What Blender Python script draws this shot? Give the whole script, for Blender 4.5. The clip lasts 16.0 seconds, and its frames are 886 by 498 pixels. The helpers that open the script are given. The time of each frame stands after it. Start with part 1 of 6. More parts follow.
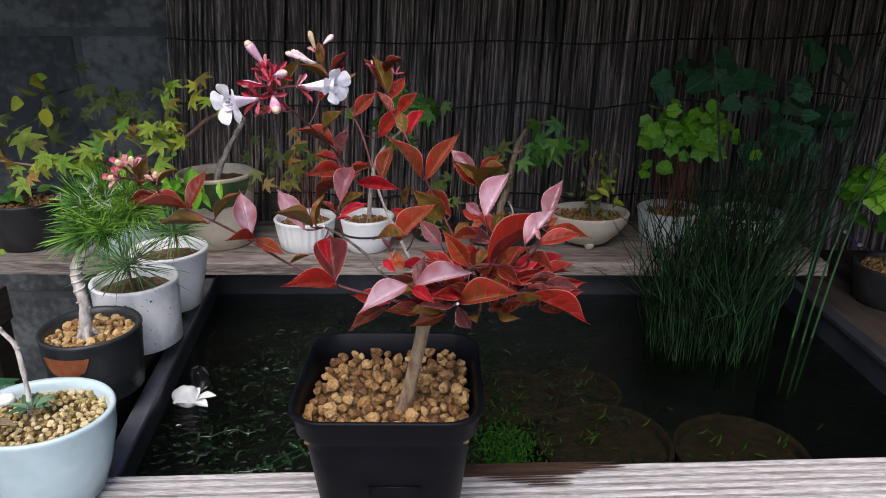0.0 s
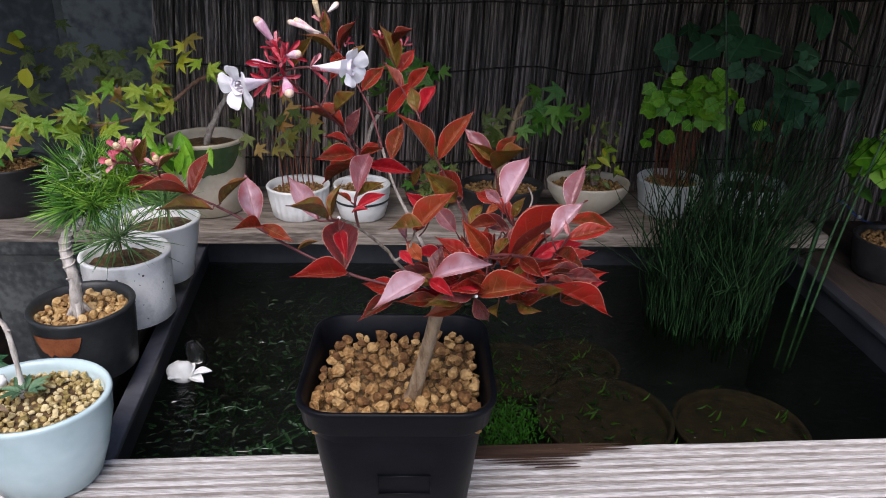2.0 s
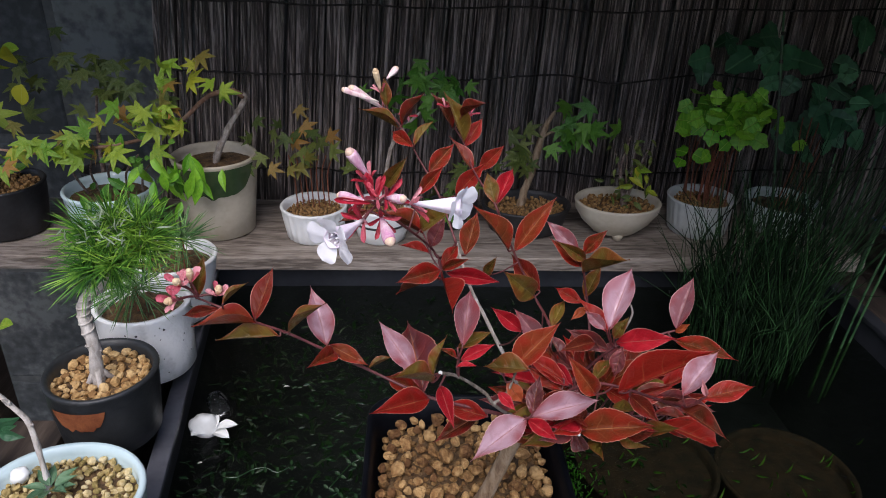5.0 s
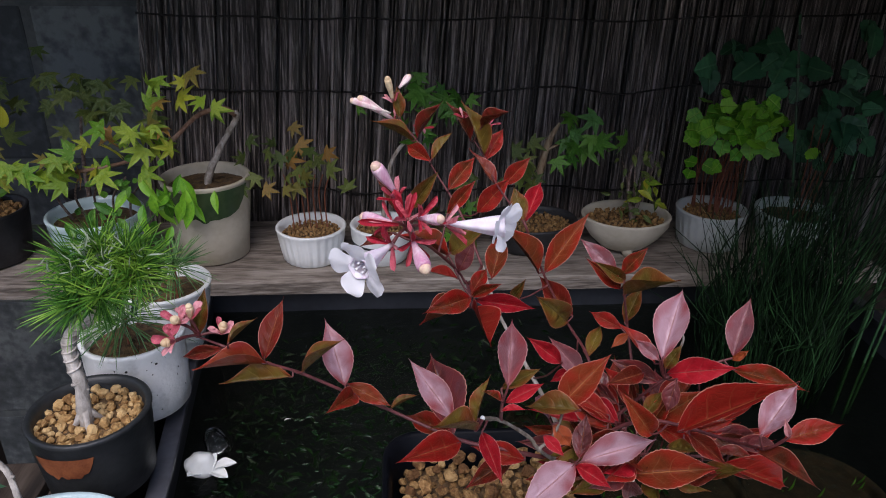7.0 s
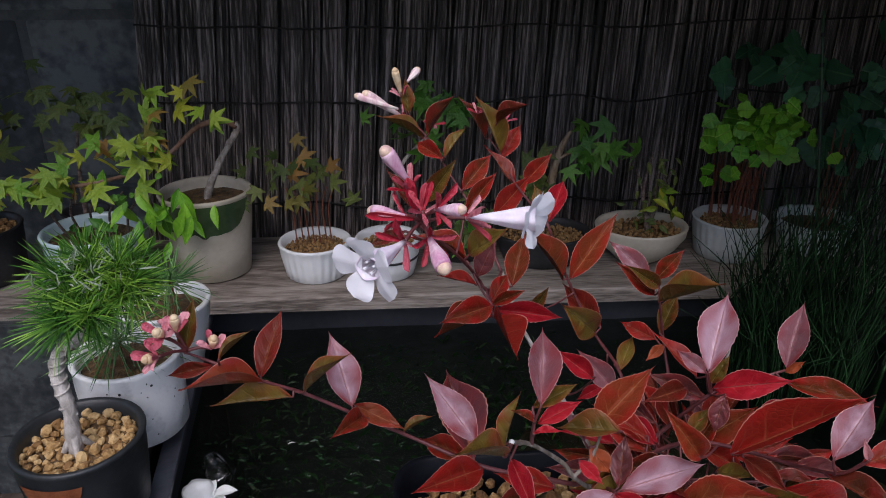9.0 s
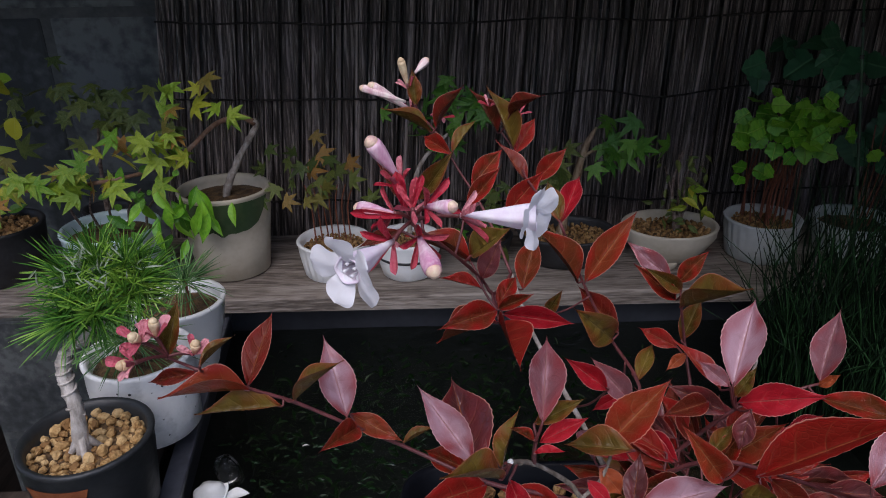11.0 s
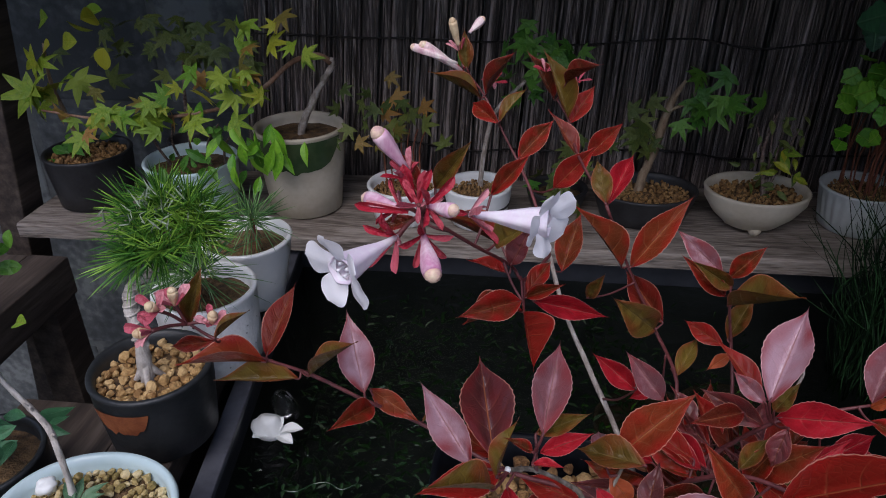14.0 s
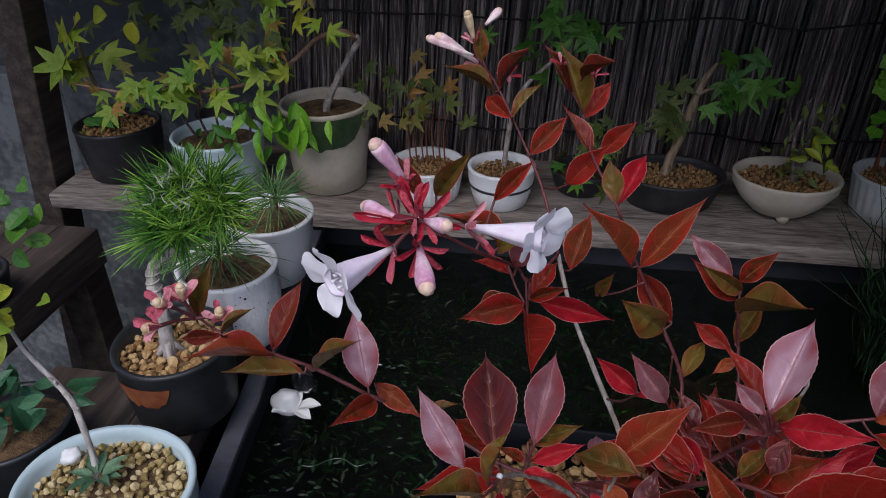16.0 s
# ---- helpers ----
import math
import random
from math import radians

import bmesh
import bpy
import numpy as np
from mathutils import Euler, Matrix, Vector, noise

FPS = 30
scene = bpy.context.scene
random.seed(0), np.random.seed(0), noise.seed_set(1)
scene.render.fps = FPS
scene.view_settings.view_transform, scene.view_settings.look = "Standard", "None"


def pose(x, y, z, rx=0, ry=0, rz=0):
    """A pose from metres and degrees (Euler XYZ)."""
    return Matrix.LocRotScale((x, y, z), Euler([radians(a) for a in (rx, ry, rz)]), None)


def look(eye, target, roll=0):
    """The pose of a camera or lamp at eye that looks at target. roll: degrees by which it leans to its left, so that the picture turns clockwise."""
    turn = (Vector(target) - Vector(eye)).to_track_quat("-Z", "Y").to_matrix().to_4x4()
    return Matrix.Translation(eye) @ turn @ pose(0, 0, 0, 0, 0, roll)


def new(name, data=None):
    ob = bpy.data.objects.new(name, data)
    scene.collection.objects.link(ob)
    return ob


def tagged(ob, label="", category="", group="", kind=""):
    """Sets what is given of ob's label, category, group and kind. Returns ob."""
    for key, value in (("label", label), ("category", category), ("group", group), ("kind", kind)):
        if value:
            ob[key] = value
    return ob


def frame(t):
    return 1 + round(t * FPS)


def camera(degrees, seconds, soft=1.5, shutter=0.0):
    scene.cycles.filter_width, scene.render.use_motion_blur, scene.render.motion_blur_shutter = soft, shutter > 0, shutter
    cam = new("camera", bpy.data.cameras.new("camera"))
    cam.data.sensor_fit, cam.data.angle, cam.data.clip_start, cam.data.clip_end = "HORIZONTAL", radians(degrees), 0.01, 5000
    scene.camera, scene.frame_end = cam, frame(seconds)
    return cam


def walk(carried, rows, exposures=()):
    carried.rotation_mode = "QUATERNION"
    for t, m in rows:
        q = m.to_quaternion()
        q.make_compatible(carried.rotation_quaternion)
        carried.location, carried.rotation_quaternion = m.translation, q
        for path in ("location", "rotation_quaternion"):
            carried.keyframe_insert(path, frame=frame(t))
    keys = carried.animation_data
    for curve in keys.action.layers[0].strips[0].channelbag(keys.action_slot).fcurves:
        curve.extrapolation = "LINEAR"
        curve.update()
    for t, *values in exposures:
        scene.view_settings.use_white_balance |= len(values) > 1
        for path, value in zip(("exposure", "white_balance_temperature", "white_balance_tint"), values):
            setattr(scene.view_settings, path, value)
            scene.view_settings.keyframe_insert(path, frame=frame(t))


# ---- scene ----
cam = camera(63.8, 16.0, soft=1.0)
PATH = [
    (0, (0.0332, -0.3775, 0.3156), (0.0286, 0.5621, -0.0267), -0.01),
    (0.5, (0.0315, -0.3783, 0.3148), (0.0329, 0.5589, -0.0339), 0.30),
    (1, (0.0281, -0.3740, 0.3163), (0.0360, 0.5581, -0.0457), 0.52),
    (1.5, (0.0230, -0.3646, 0.3185), (0.0379, 0.5602, -0.0616), 0.84),
    (2, (0.0170, -0.3567, 0.3242), (0.0365, 0.5599, -0.0752), 0.95),
    (2.5, (0.0094, -0.3469, 0.3357), (0.0333, 0.5611, -0.0824), 1.06),
    (3, (0.0017, -0.3362, 0.3498), (0.0302, 0.5660, -0.0807), 1.28),
    (3.5, (-0.0093, -0.3256, 0.3604), (0.0247, 0.5712, -0.0808), 1.49),
    (4, (-0.0204, -0.3166, 0.3711), (0.0231, 0.5755, -0.0786), 1.82),
    (4.2, (-0.0246, -0.3105, 0.3751), (0.0223, 0.5797, -0.0779), 1.93),
    (6.3, (-0.0365, -0.2718, 0.3643), (0.0140, 0.6251, -0.0750), 0.84),
    (6.5, (-0.0416, -0.2684, 0.3659), (0.0184, 0.6284, -0.0726), 0.96),
    (7, (-0.0442, -0.2609, 0.3596), (0.0178, 0.6411, -0.0674), 0.76),
    (7.5, (-0.0433, -0.2518, 0.3533), (0.0196, 0.6531, -0.0677), 0.47),
    (8, (-0.0442, -0.2469, 0.3480), (0.0183, 0.6607, -0.0671), 0.26),
    (8.5, (-0.0450, -0.2419, 0.3470), (0.0150, 0.6688, -0.0618), -0.04),
    (9, (-0.0467, -0.2378, 0.3426), (0.0093, 0.6760, -0.0598), -0.16),
    (11.3, (-0.0348, -0.2210, 0.3351), (-0.0343, 0.6937, -0.0688), -1.20),
    (11.5, (-0.0331, -0.2194, 0.3342), (-0.0432, 0.6938, -0.0732), -1.43),
    (12, (-0.0272, -0.2176, 0.3376), (-0.0642, 0.6891, -0.0826), -1.70),
    (12.5, (-0.0263, -0.2167, 0.3384), (-0.0863, 0.6816, -0.0969), -1.76),
    (13, (-0.0246, -0.2132, 0.3399), (-0.1037, 0.6763, -0.1101), -1.51),
    (13.5, (-0.0229, -0.2106, 0.3424), (-0.1170, 0.6678, -0.1263), -1.06),
    (14, (-0.0195, -0.2087, 0.3457), (-0.1246, 0.6599, -0.1385), -0.60),
    (14.5, (-0.0212, -0.2053, 0.3464), (-0.1372, 0.6545, -0.1508), -0.43),
    (15, (-0.0144, -0.2018, 0.3497), (-0.1415, 0.6498, -0.1589), -0.37),
    (15.5, (-0.0119, -0.2025, 0.3523), (-0.1464, 0.6450, -0.1612), -0.49),
    (16, (-0.0127, -0.2042, 0.3540), (-0.1558, 0.6381, -0.1657), -0.62),
]
walk(cam, [(t, look(eye, target, roll)) for t, eye, target, roll in PATH], exposures=[(0, 0.88, 6750, 18), (4.2, 0.78, 6650, 18), (7, 0.46, 6480, 19), (12, 0.16, 6350, 20), (16, 0.09, 6300, 20)])

from math import pi
from mathutils import Quaternion

# ---- world and light: an overcast sky, most of it from above and behind the camera ----
world = bpy.data.worlds.new("overcast_sky")
scene.world = world
world.use_nodes = True
sky = world.node_tree.nodes.new("ShaderNodeTexSky")
sky.sky_type = "NISHITA"
sky.sun_disc = False
sky.sun_elevation = radians(56)
sky.sun_rotation = radians(190)
world.node_tree.links.new(sky.outputs[0], world.node_tree.nodes["Background"].inputs[0])
world.node_tree.nodes["Background"].inputs[1].default_value = 0.13
sun = new("sun", bpy.data.lights.new("sun", "SUN"))
sun.data.energy, sun.data.angle, sun.data.color = 2.1, radians(50), (1.0, 0.985, 0.96)
sun.matrix_world = look((-0.4, -1.65, 2.75), (0, 0.2, 0))


# ---- materials ----
def shader(name, colours, rough=0.6, scale=40.0, metal=0.0, bump=0.3, bump_scale=None, stretch=(1, 1, 1), each=0.0, spec=0.5, fine=0.35, coords="Object", bump_dist=0.002, island=0.0):
    """Noise between colours at two scales, with relief; each: how far objects differ, island: how far loose pieces of one mesh do."""
    mat = bpy.data.materials.new(name)
    mat.use_nodes = True
    nodes, link = mat.node_tree.nodes, mat.node_tree.links.new
    p = nodes["Principled BSDF"]
    p.inputs["Roughness"].default_value, p.inputs["Metallic"].default_value = rough, metal
    p.inputs["Specular IOR Level"].default_value = spec
    tc, mp = nodes.new("ShaderNodeTexCoord"), nodes.new("ShaderNodeMapping")
    mp.inputs["Scale"].default_value = stretch
    link(tc.outputs[coords], mp.inputs[0])
    big, small = nodes.new("ShaderNodeTexNoise"), nodes.new("ShaderNodeTexNoise")
    big.inputs["Scale"].default_value, small.inputs["Scale"].default_value = scale, scale * 6
    big.inputs["Detail"].default_value, small.inputs["Detail"].default_value = 3, 3
    link(mp.outputs[0], big.inputs[0]), link(mp.outputs[0], small.inputs[0])
    mix = nodes.new("ShaderNodeMath")
    mix.operation = "MULTIPLY_ADD"
    link(small.outputs[0], mix.inputs[0])
    mix.inputs[1].default_value = fine
    sub = nodes.new("ShaderNodeMath")
    sub.operation = "MULTIPLY_ADD"
    link(big.outputs[0], sub.inputs[0])
    sub.inputs[1].default_value, sub.inputs[2].default_value = 1.0, -fine / 2
    link(sub.outputs[0], mix.inputs[2])
    value = mix.outputs[0]
    if each:
        info, add = nodes.new("ShaderNodeObjectInfo"), nodes.new("ShaderNodeMath")
        add.operation = "MULTIPLY_ADD"
        link(info.outputs["Random"], add.inputs[0])
        add.inputs[1].default_value = each
        off = nodes.new("ShaderNodeMath")
        off.operation = "SUBTRACT"
        link(value, off.inputs[0])
        off.inputs[1].default_value = each / 2
        link(off.outputs[0], add.inputs[2])
        value = add.outputs[0]
    if island:
        geo, add = nodes.new("ShaderNodeNewGeometry"), nodes.new("ShaderNodeMath")
        add.operation = "MULTIPLY_ADD"
        link(geo.outputs["Random Per Island"], add.inputs[0])
        add.inputs[1].default_value = island
        off = nodes.new("ShaderNodeMath")
        off.operation = "SUBTRACT"
        link(value, off.inputs[0])
        off.inputs[1].default_value = island / 2
        link(off.outputs[0], add.inputs[2])
        value = add.outputs[0]
    ramp = nodes.new("ShaderNodeValToRGB")
    while len(ramp.color_ramp.elements) < len(colours):
        ramp.color_ramp.elements.new(0.5)
    for i, c in enumerate(colours):
        e = ramp.color_ramp.elements[i]
        e.position, e.color = 0.3 + 0.4 * i / max(1, len(colours) - 1), (*c, 1)
    link(value, ramp.inputs[0]), link(ramp.outputs[0], p.inputs["Base Color"])
    if bump:
        b = nodes.new("ShaderNodeBump")
        b.inputs["Strength"].default_value, b.inputs["Distance"].default_value = bump, bump_dist
        link(mix.outputs[0], b.inputs["Height"]), link(b.outputs[0], p.inputs["Normal"])
    return mat


def leaf_shader(name, blade, rib, edge=None, rough=0.38, ribs=7.0, each=0.25, spec=0.5, sss=0.0, flush=None, strong=0.1):
    """A blade with a midrib, side veins and a paler rim, from the leaf's own UV (u along, v across)."""
    mat = bpy.data.materials.new(name)
    mat.use_nodes = True
    nodes, link = mat.node_tree.nodes, mat.node_tree.links.new
    p = nodes["Principled BSDF"]
    p.inputs["Roughness"].default_value, p.inputs["Specular IOR Level"].default_value = rough, spec

    def math(op, a, b=None):
        n = nodes.new("ShaderNodeMath")
        n.operation = op
        for i, v in enumerate((a, b)):
            if v is None:
                continue
            if isinstance(v, (int, float)):
                n.inputs[i].default_value = v
            else:
                link(v, n.inputs[i])
        return n.outputs[0]
    uv, sep = nodes.new("ShaderNodeUVMap"), nodes.new("ShaderNodeSeparateXYZ")
    uv.uv_map = "leaf"
    link(uv.outputs[0], sep.inputs[0])
    u, v = sep.outputs[0], math("ABSOLUTE", math("SUBTRACT", sep.outputs[1], 0.5))
    noise_tex = nodes.new("ShaderNodeTexNoise")
    noise_tex.inputs["Scale"].default_value = 7.0
    noise_tex.inputs["Detail"].default_value = 4
    info = nodes.new("ShaderNodeObjectInfo")
    vec = nodes.new("ShaderNodeVectorMath")
    link(uv.outputs[0], vec.inputs[0])
    comb = nodes.new("ShaderNodeCombineXYZ")
    link(math("MULTIPLY", info.outputs["Random"], 50.0), comb.inputs[2])
    vec.operation = "MULTIPLY_ADD"
    vec.inputs[1].default_value = (1.0, 0.45, 1.0)
    link(comb.outputs[0], vec.inputs[2]), link(vec.outputs[0], noise_tex.inputs[0])
    drift = nodes.new("ShaderNodeTexNoise")
    drift.inputs["Scale"].default_value, drift.inputs["Detail"].default_value = 5.0, 0
    link(vec.outputs[0], drift.inputs[0])
    mid = math("SUBTRACT", 1.0, math("MINIMUM", math("MULTIPLY", v, 40.0), 1.0))
    arch = math("ADD", math("MULTIPLY", v, 1.2), math("MULTIPLY", math("MULTIPLY", v, v), 2.2))
    wave = math("FRACT", math("ADD", math("SUBTRACT", math("MULTIPLY", u, ribs), arch), math("MULTIPLY", drift.outputs[0], 0.5)))
    vein = math("SUBTRACT", 1.0, math("MINIMUM", math("MULTIPLY", math("ABSOLUTE", math("SUBTRACT", wave, 0.5)), 17.0), 1.0))
    pillow = math("MULTIPLY", math("ABSOLUTE", math("SUBTRACT", wave, 0.5)), 2.0)
    fade = math("MAXIMUM", math("SUBTRACT", 1.0, math("MULTIPLY", v, 1.9)), 0.0)
    net = nodes.new("ShaderNodeTexVoronoi")
    net.feature = "DISTANCE_TO_EDGE"
    net.inputs["Scale"].default_value = 22.0
    link(vec.outputs[0], net.inputs[0])
    mesh_lines = math("SUBTRACT", 1.0, math("MINIMUM", math("MULTIPLY", net.outputs[0], 9.0), 1.0))
    lines = math("MAXIMUM", math("MAXIMUM", math("MULTIPLY", mid, 0.85), math("MULTIPLY", math("MULTIPLY", vein, fade), strong)), math("MULTIPLY", mesh_lines, strong * 0.12))
    tone = math("ADD", math("SUBTRACT", noise_tex.outputs[0], 0.5), math("MULTIPLY", math("SUBTRACT", info.outputs["Random"], 0.5), each * 2))
    ramp = nodes.new("ShaderNodeValToRGB")
    ramp.color_ramp.elements[0].position, ramp.color_ramp.elements[1].position = 0.25, 0.75
    ramp.color_ramp.elements[0].color, ramp.color_ramp.elements[1].color = (*blade[0], 1), (*blade[1], 1)
    link(math("ADD", tone, 0.5), ramp.inputs[0])
    ground_tone = ramp.outputs[0]
    if flush:
        m0 = nodes.new("ShaderNodeMixRGB")
        ends = math("MAXIMUM", math("SUBTRACT", 0.24, u), math("SUBTRACT", u, 0.76))
        far = math("ADD", math("ADD", math("MULTIPLY", v, 1.6), math("MULTIPLY", math("MAXIMUM", ends, 0.0), 2.4)), math("MULTIPLY", math("SUBTRACT", drift.outputs[0], 0.62), 1.8))
        link(math("MINIMUM", math("MAXIMUM", far, 0.0), 1.0), m0.inputs[0]), link(ground_tone, m0.inputs[1])
        m0.inputs[2].default_value = (*flush, 1)
        ground_tone = m0.outputs[0]
    m1 = nodes.new("ShaderNodeMixRGB")
    link(lines, m1.inputs[0]), link(ground_tone, m1.inputs[1])
    m1.inputs[2].default_value = (*rib, 1)
    out = m1.outputs[0]
    if edge:
        m2 = nodes.new("ShaderNodeMixRGB")
        link(math("MULTIPLY", math("MINIMUM", math("MAXIMUM", math("MULTIPLY", math("SUBTRACT", v, 0.474), 60.0), 0.0), 1.0), 0.85), m2.inputs[0])
        link(out, m2.inputs[1])
        m2.inputs[2].default_value = (*edge, 1)
        out = m2.outputs[0]
    link(out, p.inputs["Base Color"])
    b = nodes.new("ShaderNodeBump")
    b.inputs["Strength"].default_value, b.inputs["Distance"].default_value = 0.75, 0.0009
    b.invert = True
    link(math("SUBTRACT", math("ADD", math("MULTIPLY", lines, 0.8), math("MULTIPLY", mesh_lines, 0.06)), math("ADD", math("MULTIPLY", math("MULTIPLY", pillow, fade), strong * 1.3), math("MULTIPLY", drift.outputs[0], 1.3))), b.inputs["Height"]), link(b.outputs[0], p.inputs["Normal"])
    if sss:
        tr, add = nodes.new("ShaderNodeBsdfTranslucent"), nodes.new("ShaderNodeMixShader")
        link(out, tr.inputs[0])
        add.inputs[0].default_value = sss
        link(p.outputs[0], add.inputs[1]), link(tr.outputs[0], add.inputs[2])
        link(add.outputs[0], nodes["Material Output"].inputs[0])
    return mat


def translucent(mat, part_of):
    """Lets a thin petal pass on some of the light that falls on its back."""
    nodes, link = mat.node_tree.nodes, mat.node_tree.links.new
    p = nodes["Principled BSDF"]
    tr, mix = nodes.new("ShaderNodeBsdfTranslucent"), nodes.new("ShaderNodeMixShader")
    link(p.inputs["Base Color"].links[0].from_socket, tr.inputs[0])
    mix.inputs[0].default_value = part_of
    link(p.outputs[0], mix.inputs[1]), link(tr.outputs[0], mix.inputs[2])
    link(mix.outputs[0], nodes["Material Output"].inputs[0])


VEIN = (0.42, 0.14, 0.06)
RIM = (0.62, 0.29, 0.21)
LEAF = {
    "red": leaf_shader("leaf_red", ((0.095, 0.024, 0.007), (0.215, 0.016, 0.010)), VEIN, RIM, 0.30, ribs=5.0, spec=0.22, each=0.5, flush=(0.31, 0.010, 0.009), strong=0.34),
    "dark": leaf_shader("leaf_dark_red", ((0.055, 0.017, 0.007), (0.12, 0.018, 0.009)), VEIN, RIM, 0.28, ribs=5.0, spec=0.22, each=0.4, flush=(0.18, 0.009, 0.008), strong=0.34),
    "bright": leaf_shader("leaf_bright_red", ((0.24, 0.007, 0.012), (0.40, 0.014, 0.024)), (0.52, 0.15, 0.12), (0.65, 0.28, 0.24), 0.32, ribs=5.0, spec=0.22, strong=0.22),
    "olive": leaf_shader("leaf_olive", ((0.085, 0.052, 0.009), (0.165, 0.115, 0.020)), (0.30, 0.20, 0.07), (0.45, 0.16, 0.10), 0.32, ribs=5.0, spec=0.25, flush=(0.17, 0.036, 0.010), strong=0.34),
    # red leaves reflecting the sky: the lilac sheen is put into the base colour
    "lilac_sheen": leaf_shader("leaf_lilac_sheen", ((0.20, 0.075, 0.085), (0.40, 0.25, 0.29)), (0.42, 0.20, 0.19), (0.66, 0.40, 0.38), rough=0.34, ribs=5.0, spec=0.8, each=0.5, flush=(0.24, 0.030, 0.034), strong=0.2),
    "bronze": leaf_shader("leaf_bronze", ((0.125, 0.028, 0.009), (0.205, 0.036, 0.012)), (0.46, 0.19, 0.08), RIM, 0.30, ribs=5.0, spec=0.26, each=0.4, flush=(0.28, 0.016, 0.010), strong=0.36),
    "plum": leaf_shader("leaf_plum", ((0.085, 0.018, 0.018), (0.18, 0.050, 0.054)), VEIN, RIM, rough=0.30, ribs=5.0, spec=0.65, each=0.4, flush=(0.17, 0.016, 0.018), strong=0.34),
    "orange": leaf_shader("leaf_orange", ((0.22, 0.035, 0.010), (0.36, 0.07, 0.018)), (0.5, 0.2, 0.08), (0.5, 0.2, 0.12), 0.36, spec=0.4),
    "pinkish": leaf_shader("leaf_pink_shoot", ((0.42, 0.12, 0.13), (0.62, 0.30, 0.30)), (0.6, 0.3, 0.3), (0.65, 0.4, 0.38), 0.4, spec=0.4),
}
MAPLE = leaf_shader("leaf_maple_lime", ((0.15, 0.27, 0.014), (0.38, 0.38, 0.025)), (0.42, 0.42, 0.07), None, 0.5, each=0.35, sss=0.2)
MAPLE_MID = leaf_shader("leaf_maple_green", ((0.10, 0.25, 0.014), (0.26, 0.36, 0.025)), (0.35, 0.4, 0.11), None, 0.5, each=0.35, sss=0.2)
MAPLE_RUST = leaf_shader("leaf_maple_turning", ((0.16, 0.15, 0.025), (0.34, 0.17, 0.035)), (0.38, 0.3, 0.1), None, 0.5, each=0.35, sss=0.2)
MAPLE_DARK = leaf_shader("leaf_maple_olive", ((0.06, 0.10, 0.02), (0.13, 0.16, 0.03)), (0.2, 0.22, 0.06), None, 0.5, sss=0.15)
GREEN = leaf_shader("leaf_green", ((0.045, 0.17, 0.018), (0.11, 0.27, 0.03)), (0.2, 0.34, 0.08), None, 0.42, each=0.35, sss=0.2, strong=0.03)
GREY_GREEN = leaf_shader("leaf_grey_green", ((0.05, 0.12, 0.06), (0.10, 0.20, 0.10)), (0.22, 0.30, 0.2), None, 0.45)
DEEP = leaf_shader("leaf_deep_green", ((0.025, 0.098, 0.042), (0.052, 0.18, 0.077)), (0.10, 0.23, 0.11), None, 0.45, sss=0.1, each=0.4, strong=0.03)
BRIGHT_GREEN = leaf_shader("leaf_fresh_green", ((0.08, 0.29, 0.012), (0.22, 0.48, 0.030)), (0.30, 0.50, 0.08), None, 0.45, each=0.3, sss=0.2, strong=0.03)
PETAL = shader("petal_white", ((0.86, 0.85, 0.9), (0.93, 0.93, 0.95)), 0.5, 300, bump=0.15, bump_dist=0.0004)
translucent(PETAL, 0.15)
TUBE = shader("petal_lilac", ((0.84, 0.72, 0.84), (0.93, 0.89, 0.93)), 0.5, 220, bump=0.1, bump_dist=0.0004)
translucent(TUBE, 0.15)
BUD = shader("bud_pink", ((0.52, 0.20, 0.34), (0.66, 0.40, 0.50), (0.80, 0.66, 0.70)), 0.5, 260, bump=0.2, stretch=(1, 1, 0.3), bump_dist=0.0004)
BUD_PALE = shader("bud_pale_pink", ((0.62, 0.36, 0.40), (0.80, 0.62, 0.60), (0.84, 0.76, 0.68)), 0.5, 300, bump=0.2, stretch=(1, 1, 0.3), bump_dist=0.0004)
BUD_TIP = shader("bud_tip", ((0.60, 0.36, 0.34), (0.72, 0.52, 0.38), (0.78, 0.64, 0.46)), 0.55, 500, bump=0.2, bump_dist=0.0004)
CREAM = shader("bud_cream", ((0.50, 0.33, 0.18), (0.74, 0.60, 0.38)), 0.55, 300, bump=0.2, bump_dist=0.0004)
SEPAL = leaf_shader("sepal_red", ((0.40, 0.010, 0.030), (0.56, 0.07, 0.10)), (0.6, 0.14, 0.15), None, 0.45, each=0.8)
BARK = shader("bark_tan", ((0.16, 0.10, 0.06), (0.30, 0.21, 0.13), (0.38, 0.29, 0.2)), 0.8, 260, bump=0.6, stretch=(1, 1, 0.3))
BARK_GREY = shader("bark_grey_brown", ((0.07, 0.055, 0.04), (0.17, 0.14, 0.11), (0.30, 0.27, 0.23)), 0.85, 260, bump=0.7, stretch=(1, 1, 0.4))
BARK_ORANGE = shader("bark_orange_brown", ((0.12, 0.06, 0.035), (0.24, 0.13, 0.08), (0.36, 0.27, 0.21)), 0.8, 60, bump=0.5)
BARK_PALE = shader("bark_pale", ((0.20, 0.165, 0.135), (0.34, 0.29, 0.25), (0.50, 0.45, 0.40)), 0.8, 250, bump=0.6, stretch=(1, 1, 0.5))
BARK_SILVER = shader("bark_silver", ((0.30, 0.27, 0.24), (0.46, 0.42, 0.38), (0.60, 0.56, 0.52)), 0.8, 200, bump=0.7, stretch=(1, 1, 0.5))
